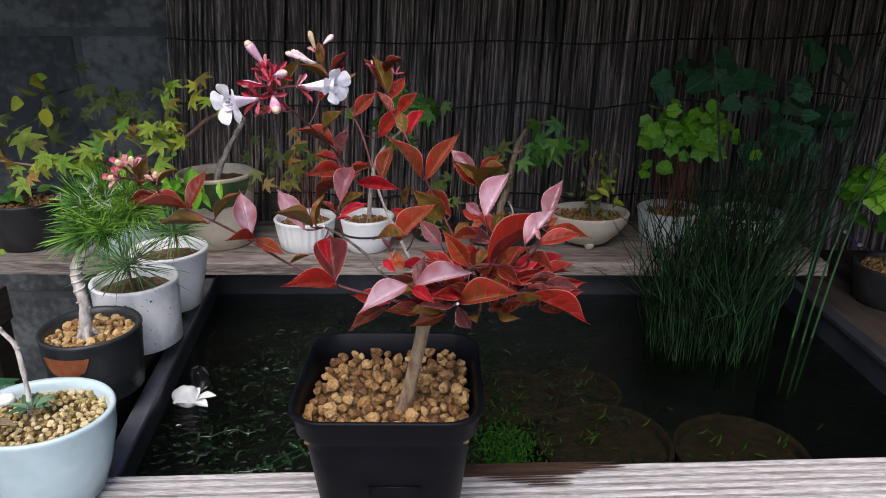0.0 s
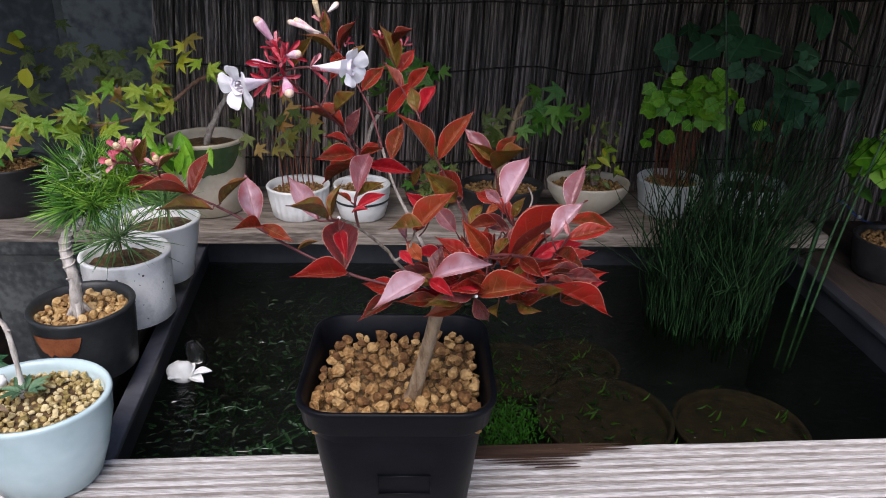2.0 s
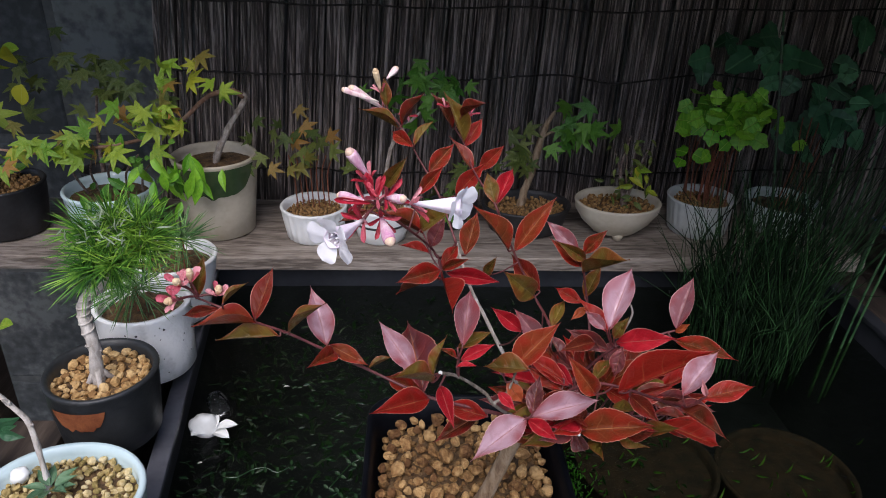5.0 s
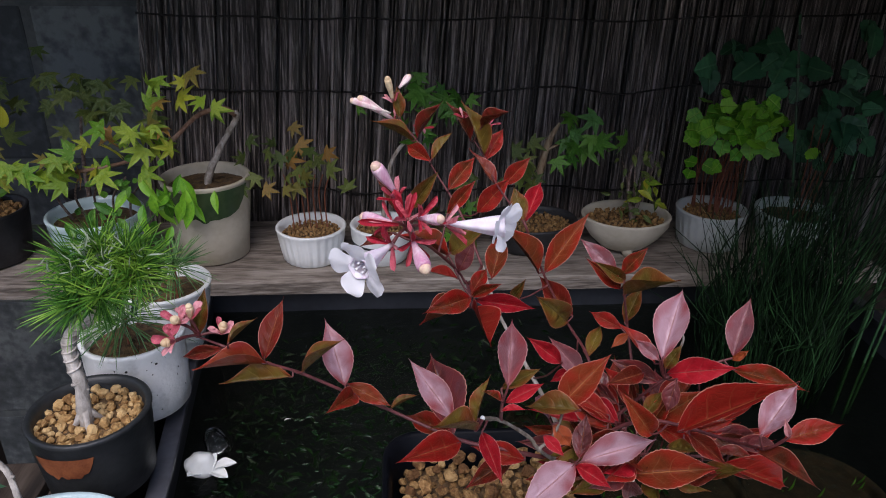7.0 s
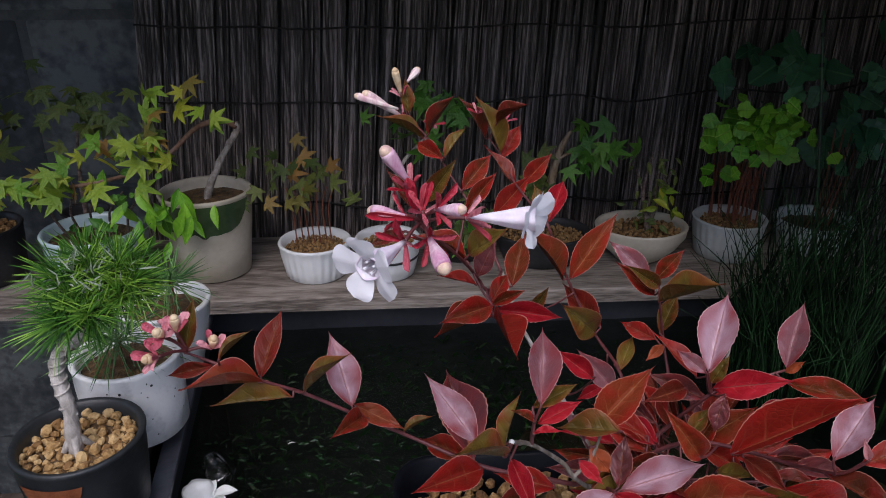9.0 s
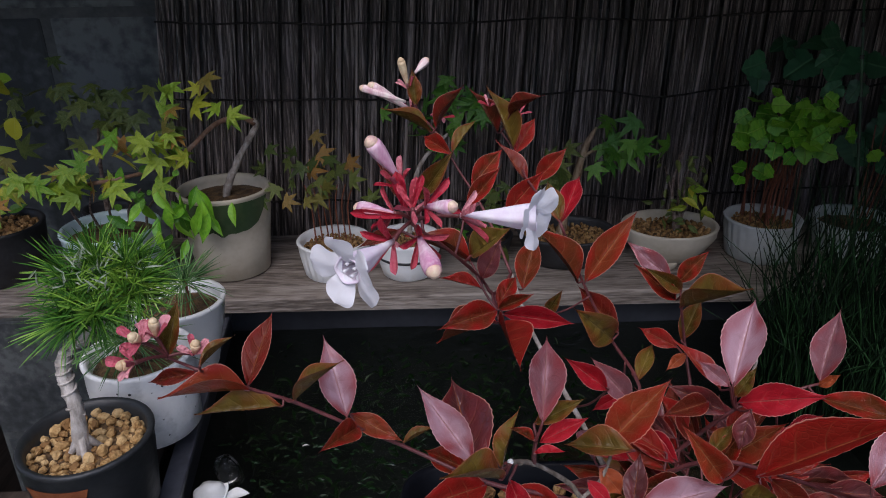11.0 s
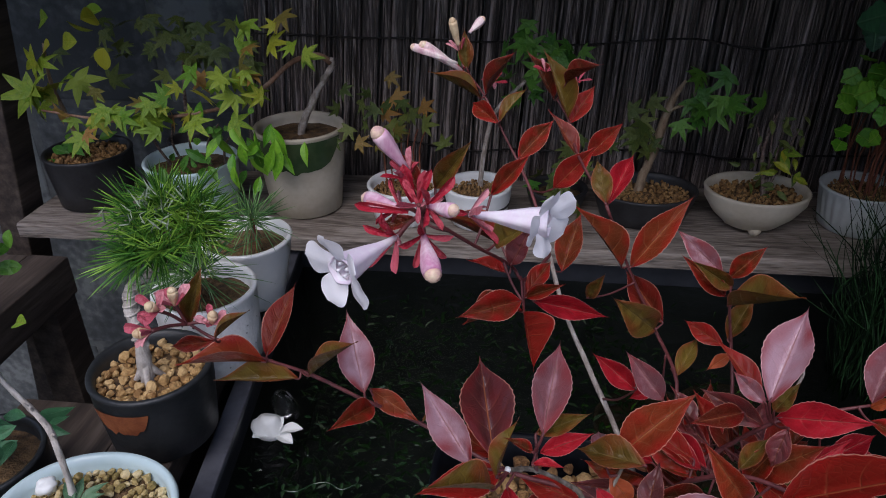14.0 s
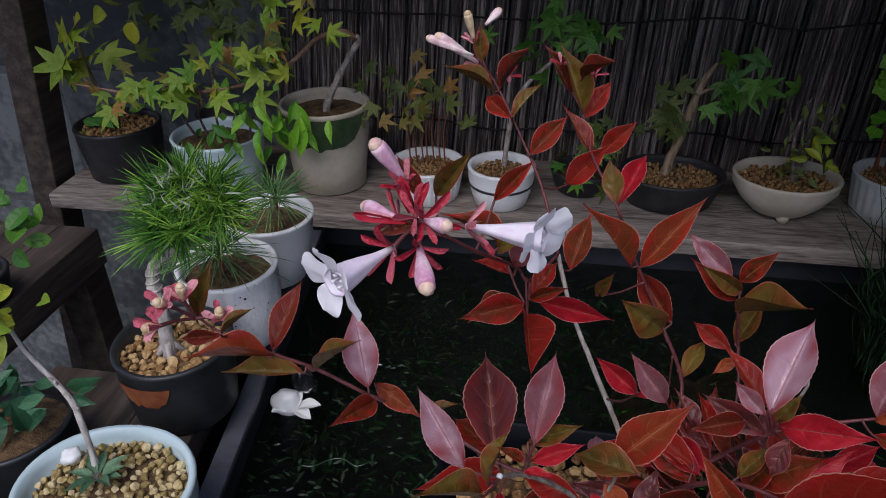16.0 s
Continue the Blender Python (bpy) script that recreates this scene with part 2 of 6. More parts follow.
BARK_DARK = shader("bark_dark", ((0.07, 0.045, 0.04), (0.16, 0.11, 0.09), (0.26, 0.21, 0.18)), 0.8, 260, bump=0.7)
STEM_RED = shader("stem_purple", ((0.075, 0.018, 0.02), (0.16, 0.04, 0.04)), 0.5, 300, bump=0.2)
STEM_RUST = shader("stem_rust", ((0.14, 0.04, 0.02), (0.24, 0.08, 0.04)), 0.6, 300, bump=0.3)
# near-black green: the dimness of the rush corner is put into this colour
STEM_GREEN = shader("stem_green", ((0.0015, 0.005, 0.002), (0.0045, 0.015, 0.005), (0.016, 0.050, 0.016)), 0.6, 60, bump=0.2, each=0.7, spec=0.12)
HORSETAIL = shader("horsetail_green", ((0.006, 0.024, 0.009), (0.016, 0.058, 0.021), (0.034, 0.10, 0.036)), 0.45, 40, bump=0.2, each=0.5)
NEEDLE = shader("pine_needle", ((0.025, 0.10, 0.012), (0.075, 0.22, 0.025), (0.22, 0.40, 0.05)), 0.42, 30, bump=0, island=0.55)
NEEDLE_BLUE = shader("young_pine_needle", ((0.03, 0.11, 0.035), (0.08, 0.20, 0.06), (0.16, 0.30, 0.10)), 0.45, 30, bump=0, island=0.55)
NEEDLE_PALE = shader("pine_bud", ((0.22, 0.30, 0.18), (0.44, 0.49, 0.40)), 0.8, 300)
GRIT = shader("akadama_tan", ((0.24, 0.125, 0.042), (0.45, 0.275, 0.105), (0.60, 0.41, 0.19)), 0.9, 110, bump=0.9, island=0.45, fine=0.6)
GRIT_PIECE = shader("akadama_piece", ((0.15, 0.066, 0.020), (0.33, 0.175, 0.060), (0.53, 0.33, 0.135)), 0.85, 1.3, bump=0.45, each=0.55, fine=0.35, bump_dist=0.08)
GRIT_WET = shader("damp_akadama", ((0.10, 0.05, 0.018), (0.27, 0.145, 0.05), (0.42, 0.26, 0.10)), 0.85, 160, bump=0.9, fine=0.6)
GRIT_PALE = shader("pumice_tan", ((0.20, 0.15, 0.045), (0.42, 0.31, 0.12), (0.62, 0.51, 0.28)), 0.9, 90, bump=0.8, fine=0.6, island=0.45)
SOIL = shader("wet_soil", ((0.05, 0.03, 0.015), (0.12, 0.07, 0.03), (0.2, 0.12, 0.05)), 0.9, 150, bump=1.0, bump_dist=0.004)
PLASTIC = shader("black_plastic", ((0.003, 0.0035, 0.005), (0.006, 0.0065, 0.009)), 0.42, 60, bump=0.08, spec=0.09)
CORD_BLUE = shader("cord_blue", ((0.03, 0.07, 0.30), (0.07, 0.14, 0.45)), 0.6, 300)
# lighter copy of the tub plastic, for the rim that catches the light
TUB_RIM_LIT = shader("tub_rim_lit", ((0.05, 0.053, 0.065), (0.10, 0.105, 0.125)), 0.5, 40, bump=0.1)
TUB = shader("tub_plastic", ((0.014, 0.016, 0.021), (0.032, 0.035, 0.043)), 0.5, 20, bump=0.1)
GLAZE_BLUE = shader("glaze_pale_blue", ((0.42, 0.56, 0.58), (0.55, 0.68, 0.7)), 0.18, 18, bump=0.05)
GLAZE_WHITE = shader("glaze_white", ((0.72, 0.74, 0.74), (0.84, 0.85, 0.84)), 0.3, 25, bump=0.25)
# darker copy of the white glaze; shade behind the rushes is in its colour
GLAZE_WHITE_SHADED = shader("glaze_white_shaded", ((0.40, 0.44, 0.43), (0.54, 0.57, 0.56)), 0.35, 25, bump=0.25)
GLAZE_GREY = shader("glaze_speckled", ((0.66, 0.67, 0.66), (0.82, 0.83, 0.82), (0.86, 0.87, 0.86), (0.88, 0.89, 0.88)), 0.35, 70, bump=0.9, fine=0.2)
GLAZE_GREEN = shader("glaze_green", ((0.03, 0.06, 0.025), (0.08, 0.11, 0.05)), 0.25, 30, bump=0.2)
CLAY_CREAM = shader("clay_cream", ((0.42, 0.37, 0.28), (0.55, 0.5, 0.4)), 0.7, 30, bump=0.3)
CLAY_BLACK = shader("clay_black", ((0.012, 0.012, 0.013), (0.03, 0.03, 0.032)), 0.5, 50, bump=0.3)
CLAY_BROWN = shader("clay_dark_brown", ((0.011, 0.013, 0.015), (0.029, 0.032, 0.034)), 0.45, 40, bump=0.4)
RUST_PATCH = shader("clay_rust_patch", ((0.2, 0.055, 0.02), (0.34, 0.11, 0.04)), 0.6, 120, bump=0.3)
REED = shader("weathered_reed", ((0.020, 0.016, 0.013), (0.082, 0.066, 0.058), (0.35, 0.29, 0.265)), 0.65, 30, bump=0.4, stretch=(3, 3, 0.4), each=0.5)
REED_FINE = shader("split_reed", ((0.022, 0.017, 0.015), (0.084, 0.066, 0.058), (0.37, 0.31, 0.28)), 0.65, 30, bump=0.4, stretch=(11, 11, 0.5))
TWINE = shader("dark_twine", ((0.01, 0.009, 0.008), (0.03, 0.025, 0.02)), 0.9, 300)
DECK = shader("weathered_deck", ((0.33, 0.315, 0.305), (0.47, 0.455, 0.445), (0.60, 0.585, 0.58)), 0.8, 80, bump=0.8, stretch=(0.25, 3, 3), fine=1.1)
# darker brown-grey than DECK, for every groove face of the ridged board
GROOVE = shader("groove_darker", ((0.17, 0.145, 0.13), (0.25, 0.225, 0.21), (0.36, 0.335, 0.32)), 0.85, 60, bump=0.8, stretch=(0.2, 3, 3), fine=0.9)
DECK_GREY = shader("weathered_grey_board", ((0.22, 0.22, 0.24), (0.38, 0.39, 0.42)), 0.75, 20, bump=0.5, stretch=(0.3, 5, 5))
SHELF = shader("weathered_shelf", ((0.10, 0.08, 0.065), (0.22, 0.185, 0.155), (0.31, 0.27, 0.235)), 0.8, 26, bump=0.8, stretch=(0.35, 3, 3), fine=0.9)
DARK_WOOD = shader("dark_damp_wood", ((0.018, 0.013, 0.01), (0.05, 0.035, 0.027), (0.09, 0.07, 0.055)), 0.75, 18, bump=0.6, stretch=(4, 0.4, 4))
STAIN = shader("wet_stain", ((0.03, 0.016, 0.01), (0.08, 0.045, 0.03)), 0.5, 60, bump=0.3, stretch=(0.3, 4, 4))
CONCRETE = shader("dark_concrete", ((0.048, 0.053, 0.055), (0.080, 0.087, 0.088), (0.15, 0.16, 0.158)), 0.9, 14, bump=0.7, fine=0.8, each=0.55)
MORTAR = shader("mortar", ((0.065, 0.07, 0.07), (0.12, 0.125, 0.12)), 0.95, 40)
EARTH = shader("dark_earth", ((0.02, 0.018, 0.015), (0.05, 0.045, 0.038)), 0.95, 12, bump=0.6)
WEED = shader("pond_weed", ((0.006, 0.022, 0.007), (0.017, 0.056, 0.015)), 0.3, 60, bump=0.3)
WEED_WET = shader("wet_weed", ((0.005, 0.018, 0.007), (0.014, 0.04, 0.014)), 0.16, 60, bump=0.3, spec=0.9)
BRIGHT_MOSS = shader("water_moss", ((0.02, 0.13, 0.008), (0.06, 0.27, 0.02)), 0.5, 200, bump=0)
MUD = shader("submerged_soil", ((0.010, 0.006, 0.0035), (0.038, 0.019, 0.010)), 0.9, 90, bump=0.8)
WHITE_FOAM = shader("white_plastic", ((0.72, 0.74, 0.72), (0.82, 0.84, 0.82)), 0.45, 60, bump=0.1)


def clear_shader(name, tint, rough, ior, relief=0.0, scale=60.0):
    mat = bpy.data.materials.new(name)
    mat.use_nodes = True
    nodes, link = mat.node_tree.nodes, mat.node_tree.links.new
    nodes.remove(nodes["Principled BSDF"])
    clear, gloss, mix, fres = (nodes.new("ShaderNode" + k) for k in ("BsdfTransparent", "BsdfGlossy", "MixShader", "Fresnel"))
    clear.inputs[0].default_value, gloss.inputs["Roughness"].default_value, fres.inputs[0].default_value = (*tint, 1), rough, ior
    if relief:
        tc, n, b = (nodes.new("ShaderNode" + k) for k in ("TexCoord", "TexNoise", "Bump"))
        n.inputs["Scale"].default_value, n.inputs["Detail"].default_value = scale, 4
        b.inputs["Strength"].default_value, b.inputs["Distance"].default_value = relief, 0.003
        link(tc.outputs["Object"], n.inputs[0]), link(n.outputs[0], b.inputs["Height"])
        link(b.outputs[0], gloss.inputs["Normal"]), link(b.outputs[0], fres.inputs["Normal"])
    link(fres.outputs[0], mix.inputs[0]), link(clear.outputs[0], mix.inputs[1]), link(gloss.outputs[0], mix.inputs[2])
    link(mix.outputs[0], nodes["Material Output"].inputs[0])
    return mat


WATER = clear_shader("pond_water", (0.36, 0.42, 0.33), 0.04, 1.33, 1.5, 110)
GLASS = clear_shader("clear_plastic", (0.985, 0.99, 0.99), 0.08, 1.35)


# ---- mesh helpers ----
def mesh_of(name, bm, mat, smooth=True):
    me = bpy.data.meshes.new(name)
    bm.normal_update()
    bm.to_mesh(me)
    bm.free()
    for m in (mat if isinstance(mat, (list, tuple)) else [mat]):
        me.materials.append(m)
    if smooth:
        me.polygons.foreach_set("use_smooth", [True] * len(me.polygons))
    return me


def part(name, bm, mat, parent=None, label="", smooth=True):
    ob = new(name, mesh_of(name, bm, mat, smooth) if isinstance(bm, bmesh.types.BMesh) else bm)
    if parent:
        ob.parent = parent
        ob.matrix_parent_inverse = parent.matrix_basis.inverted()
    if label:
        tagged(ob, label)
    return ob


def thing(name, place, label, category, group="", kind=""):
    ob = new(name)
    ob.empty_display_size = 0.02
    ob.matrix_basis = Matrix.Translation(place)
    return tagged(ob, label, category, group, kind)


def box(size, at=(0, 0, 0), bevel=0.0, bm=None, turn=None):
    bm = bm or bmesh.new()
    m = Matrix.Translation(at) @ (turn or Matrix.Identity(4)) @ Matrix.Diagonal((*size, 1))
    made = bmesh.ops.create_cube(bm, size=1, matrix=m)
    if bevel:
        es = list({e for v in made["verts"] for e in v.link_edges})
        bmesh.ops.bevel(bm, geom=es, offset=bevel, segments=2, affect="EDGES", profile=0.6)
    return bm


def lathe(profile, at=(0, 0, 0), rx=1.0, ry=1.0, n=40, wob=0.0, flute=0, depth=0.0, zone=(0, 9), square=0.0):
    """Turns a profile of (radius, height); the list goes round the wall, outside up and inside down. square: towards a rounded square."""
    bm = bmesh.new()
    rings = []
    for j, (r, z) in enumerate(profile):
        ring = []
        for i in range(n):
            a = 2 * pi * (i + 0.5) / n
            k = 1.0
            if flute and zone[0] <= j <= zone[1]:
                k -= depth * (0.5 + 0.5 * math.cos(flute * a)) / max(r, 1e-4)
            if square:
                k *= 1 / (abs(math.cos(a)) ** square + abs(math.sin(a)) ** square) ** (1 / square)
            if wob:
                k *= 1 + wob * noise.noise((math.cos(a) * 1.5 + at[0] * 9, math.sin(a) * 1.5, z * 40))
            ring.append(bm.verts.new((at[0] + r * k * rx * math.cos(a), at[1] + r * k * ry * math.sin(a), at[2] + z)))
        rings.append(ring)
    for a, b in zip(rings, rings[1:]):
        for i in range(n):
            bm.faces.new((a[i], a[(i + 1) % n], b[(i + 1) % n], b[i]))
    bm.faces.new(list(reversed(rings[0])))
    bm.faces.new(rings[-1])
    return bm


def tube(points, radii, n=8, rough=0.0, bm=None, turn=0.0):
    """A stem through the points, smoothed, with a radius at each."""
    bm = bm or bmesh.new()
    pts = [Vector(p) for p in points]
    fine, rr = [], []
    for i in range(len(pts) - 1):
        p0, p1, p2, p3 = pts[max(i - 1, 0)], pts[i], pts[i + 1], pts[min(i + 2, len(pts) - 1)]
        steps = 4
        for s in range(steps):
            t = s / steps
            fine.append(0.5 * ((2 * p1) + (p2 - p0) * t + (2 * p0 - 5 * p1 + 4 * p2 - p3) * t * t + (3 * p1 - p0 - 3 * p2 + p3) * t ** 3))
            rr.append(radii[i] * (1 - t) + radii[i + 1] * t)
    fine.append(pts[-1])
    rr.append(radii[-1])
    rings = []
    side = Vector((0.31, 0.83, 0.46))
    for i, p in enumerate(fine):
        d = (fine[min(i + 1, len(fine) - 1)] - fine[max(i - 1, 0)]).normalized()
        x = d.cross(side).normalized()
        y = d.cross(x)
        ring = []
        for k in range(n):
            a = 2 * pi * k / n
            r = rr[i] * (1 + rough * noise.noise(p * 180 + Vector((k * 1.7, 0, 0))))
            ring.append(bm.verts.new(p + (x * math.cos(a) + y * math.sin(a)) * r))
        rings.append(ring)
    for a, b in zip(rings, rings[1:]):
        for k in range(n):
            bm.faces.new((a[k], a[(k + 1) % n], b[(k + 1) % n], b[k]))
    bm.faces.new(list(reversed(rings[0])))
    bm.faces.new(rings[-1])
    return bm


def blade(outline, mat, fold=0.25, curl=0.25, rows=10, cols=6, teeth=0.0, name="leaf", wave=0.0):
    """A leaf one long and one wide; outline(u) is its half width. It runs along x, its face is +z."""
    me_bm = bmesh.new()
    uv = me_bm.loops.layers.uv.new("leaf")
    grid, place = [], {}
    rim = me_bm.verts.layers.float.new("rim")
    for i in range(rows + 1):
        u = i / rows
        line = []
        for j in range(cols + 1):
            s = 2 * j / cols - 1
            w = max(outline(u), 0.004)
            edge = w * (1 + (teeth * (1 if i % 2 else -1) if abs(s) > 0.99 else 0))
            v = me_bm.verts.new((u, edge * s, abs(s) * (1.3 - 0.3 * abs(s)) * w * fold * 2 - curl * u * u * 0.5 + wave * math.sin(u * 9 + s * 2) * abs(s)))
            v[rim] = 1.0 if abs(s) > 0.99 else 0.0
            place[v] = (u, 0.5 + 0.5 * s)
            line.append(v)
        grid.append(line)
    for a, b in zip(grid, grid[1:]):
        for j in range(cols):
            f = me_bm.faces.new((a[j], b[j], b[j + 1], a[j + 1]))
            for loop in f.loops:
                loop[uv].uv = place[loop.vert]
    return mesh_of(name, me_bm, mat)


def ovate(u):
    return 0.485 * max(0.0, math.sin(pi * min(u ** 0.82, 1.0))) ** (1.12 + 0.6 * u)


def oval(u):
    return 0.5 * math.sin(pi * u ** 0.9) ** 0.75


def lance(u):
    return 0.5 * math.sin(pi * u ** 0.8) ** 1.2


def star(mat, lobes=5, spread=3.5, name="leaf", thin=0.17, lengths=(0.58, 0.86, 1.0, 0.86, 0.58)):
    """A palmate leaf: pointed lobes that meet at the stalk, tip along x, face +z."""
    bm = bmesh.new()
    uv = bm.loops.layers.uv.new("leaf")
    for k in range(lobes):
        a = -spread / 2 + spread * k / (lobes - 1)
        d, s = Vector((math.cos(a), math.sin(a), 0)), Vector((-math.sin(a), math.cos(a), 0))
        n = lengths[k]
        rows = []
        for i in range(5):
            u = i / 4
            w = thin * (0.55 + 0.9 * math.sin(pi * min(1, u * 0.75 + 0.12))) * (1 - u) ** 0.7 if i < 4 else 0.003
            z = -0.16 * (u * n) ** 2
            rows.append([(bm.verts.new(d * u * n + s * w * q + Vector((0, 0, z + 0.25 * w * abs(q)))), u, 0.5 + 0.5 * q) for q in (-1, 0, 1)])
        for r0, r1 in zip(rows, rows[1:]):
            for j in range(2):
                four = (r0[j], r1[j], r1[j + 1], r0[j + 1])
                f = bm.faces.new([v[0] for v in four])
                for loop, v in zip(f.loops, four):
                    loop[uv].uv = (v[1], v[2])
    return mesh_of(name, bm, mat)


def palm(mat, points, name="leaf", notch=0.39):
    """A broad leaf with three points and a notched base, stalk at the origin, tip along x, face +z."""
    bm = bmesh.new()
    uv = bm.loops.layers.uv.new("leaf")
    n = 54
    hub = bm.verts.new((0.3, 0, 0))
    ring = []
    for k in range(n):
        a = -pi + 2 * pi * (k + 0.5) / n
        rad = notch + sum(ln * math.exp(-((a - ang) / wd) ** 2) for ang, ln, wd in points) + 0.022 * math.cos(13 * a)
        at = (0.3 + rad * math.cos(a), rad * math.sin(a))
        ring.append((bm.verts.new((at[0], at[1], -0.12 * rad * rad + 0.14 * abs(at[1]) + 0.02 * math.cos(5 * a))), (at[0], 0.5 + 0.5 * at[1])))
    for k in range(n):
        p, q = ring[k], ring[(k + 1) % n]
        f = bm.faces.new((hub, p[0], q[0]))
        for loop, v in zip(f.loops, ((0.3, 0.5), p[1], q[1])):
            loop[uv].uv = v
    return mesh_of(name, bm, mat)


def along(base, tip, normal, width):
    """The matrix that lays a unit leaf from base to tip with its face towards normal."""
    base, tip = Vector(base), Vector(tip)
    x = tip - base
    n = x.length
    x.normalize()
    z = Vector(normal) - Vector(normal).dot(x) * x
    z = z.normalized() if z.length > 1e-4 else x.orthogonal().normalized()
    y = z.cross(x)
    m = Matrix((x * n, y * width, z * n)).transposed().to_4x4()
    m.translation = base
    return m


def put(name, me, parent, m, label=""):
    ob = new(name, me)
    ob.matrix_basis = parent.matrix_basis.inverted() @ m if parent and not parent.parent else m
    if parent:
        ob.parent = parent
    if label:
        tagged(ob, label)
    return ob


rng = random.Random(7)


def pellet(seed, mat):
    bm = bmesh.new()
    bmesh.ops.create_icosphere(bm, subdivisions=2, radius=0.5)
    r = random.Random(seed)
    sx, sy, sz = r.uniform(0.85, 1.25), r.uniform(0.7, 1.0), r.uniform(0.65, 0.9)
    for v in bm.verts:
        k = 1 + 0.55 * noise.noise(v.co * 1.9 + Vector((seed * 3.7, 0, 0))) + 0.16 * noise.noise(v.co * 5 + Vector((0, seed, 0)))
        v.co = Vector((v.co.x * sx, v.co.y * sy, v.co.z * sz)) * k
    for _ in range(9):
        n, d = Vector((r.gauss(0, 1), r.gauss(0, 1), r.gauss(0, 1))).normalized(), r.uniform(0.28, 0.42)
        for v in bm.verts:
            v.co -= n * max(0.0, v.co.dot(n) - d) * 0.9
    return mesh_of("pebble", bm, mat, smooth=False)


PELLETS = [pellet(i, GRIT) for i in range(5)]
PIECES = [pellet(40 + i, GRIT_PIECE) for i in range(9)]
WET_PELLETS = [pellet(60 + i, GRIT_WET) for i in range(4)]
PALE_PELLETS = [pellet(20 + i, GRIT_PALE) for i in range(4)]


def scatter(parent, inside, bounds, z, size, meshes, seed, name="grit", label="", joined=True):
    """Pebbles laid edge to edge over a soil surface."""
    r = random.Random(seed)
    spots = []
    x0, x1, y0, y1 = bounds
    tries = 0
    while tries < 6000:
        tries += 1
        x, y, s = r.uniform(x0, x1), r.uniform(y0, y1), size * r.uniform(0.65, 1.25)
        if inside(x, y) and all((x - a) ** 2 + (y - b) ** 2 > ((0.42 if joined else 0.455) * (s + q)) ** 2 for a, b, q in spots):
            spots.append((x, y, s))
    place = [Matrix.LocRotScale((x, y, z + r.uniform(-0.1, 0.25) * s), Euler((r.uniform(-0.6, 0.6), r.uniform(-0.6, 0.6), r.uniform(0, 6.28))), (s, s, s)) for x, y, s in spots]
    if not joined:
        for m in place:
            put("pebble", r.choice(meshes), parent, m)
        return None
    verts, faces = [], []
    for m in place:
        me = r.choice(meshes)
        k = len(verts)
        verts += [m @ v.co for v in me.vertices]
        faces += [[k + i for i in p.vertices] for p in me.polygons]
    me = bpy.data.meshes.new(name)
    me.from_pydata(verts, [], faces)
    me.materials.append(meshes[0].materials[0])
    ob = part(name, me, None, parent, label)
    ob["kind"] = "stuff"
    return ob


# ---- structure: ground, walls, screen, boards, tub ----
# unseen boards above the view, added to keep light off screen, shelf and rushes
eave = thing("shade_eave", (0.5, 0.7, 0.45), "unseen wooden eave added to shade the shelf and rushes", "roof", kind="structure")
part("shade_board", box((2.7, 1.0, 0.03), (0.45, 0.72, 0.45)), DARK_WOOD, eave, smooth=False)
part("shade_board", box((1.9, 0.14, 0.03), (0.85, 0.149, 0.45)), DARK_WOOD, eave, smooth=False)
part("shade_board", box((1.3, 0.26, 0.02), (0.87, 0.165, 0.36)), DARK_WOOD, eave, smooth=False)
part("shade_post", box((0.03, 0.03, 0.09), (0.77, 0.2, 0.40)), DARK_WOOD, eave, smooth=False)
wall_right = part("wall_right", box((0.1, 1.3, 1.5), (0.83, 0.0, 0.15)), CONCRETE, smooth=False)
tagged(wall_right, "plain dark concrete wall closing the yard", "wall", kind="structure")
# out-of-view wall, added to block sky light from the left deck and pots
wall_left = part("wall_left", box((0.1, 1.5, 1.6), (-0.90, -0.75, 0.20)), CONCRETE, smooth=False)
tagged(wall_left, "unseen plain concrete wall added to shade the left side", "wall", kind="structure")
ground = part("ground", box((400, 400, 0.1), (0, 0, -0.6)), EARTH, smooth=False)
tagged(ground, "dark damp earth ground under the stands", "ground", kind="structure")


def block_wall():
    wall = thing("wall_back", (0, 0.66, 0), "dark grey concrete block wall with pale mortar joints", "wall", kind="structure")
    part("mortar", box((4.0, 0.10, 2.4), (0, 0.6855, 0.5)), MORTAR, wall, "pale mortar bed", smooth=False)
    me = mesh_of("block", box((0.386, 0.1, 0.186), (0, 0, 0), 0.004), CONCRETE, smooth=False)
    for row in range(8):
        for col in range(-4, 4):
            put("block", me, wall, Matrix.Translation((0.12 + 0.396 * col + (0.198 if row % 2 else 0), 0.684, -0.62 + 0.196 * row)))


block_wall()


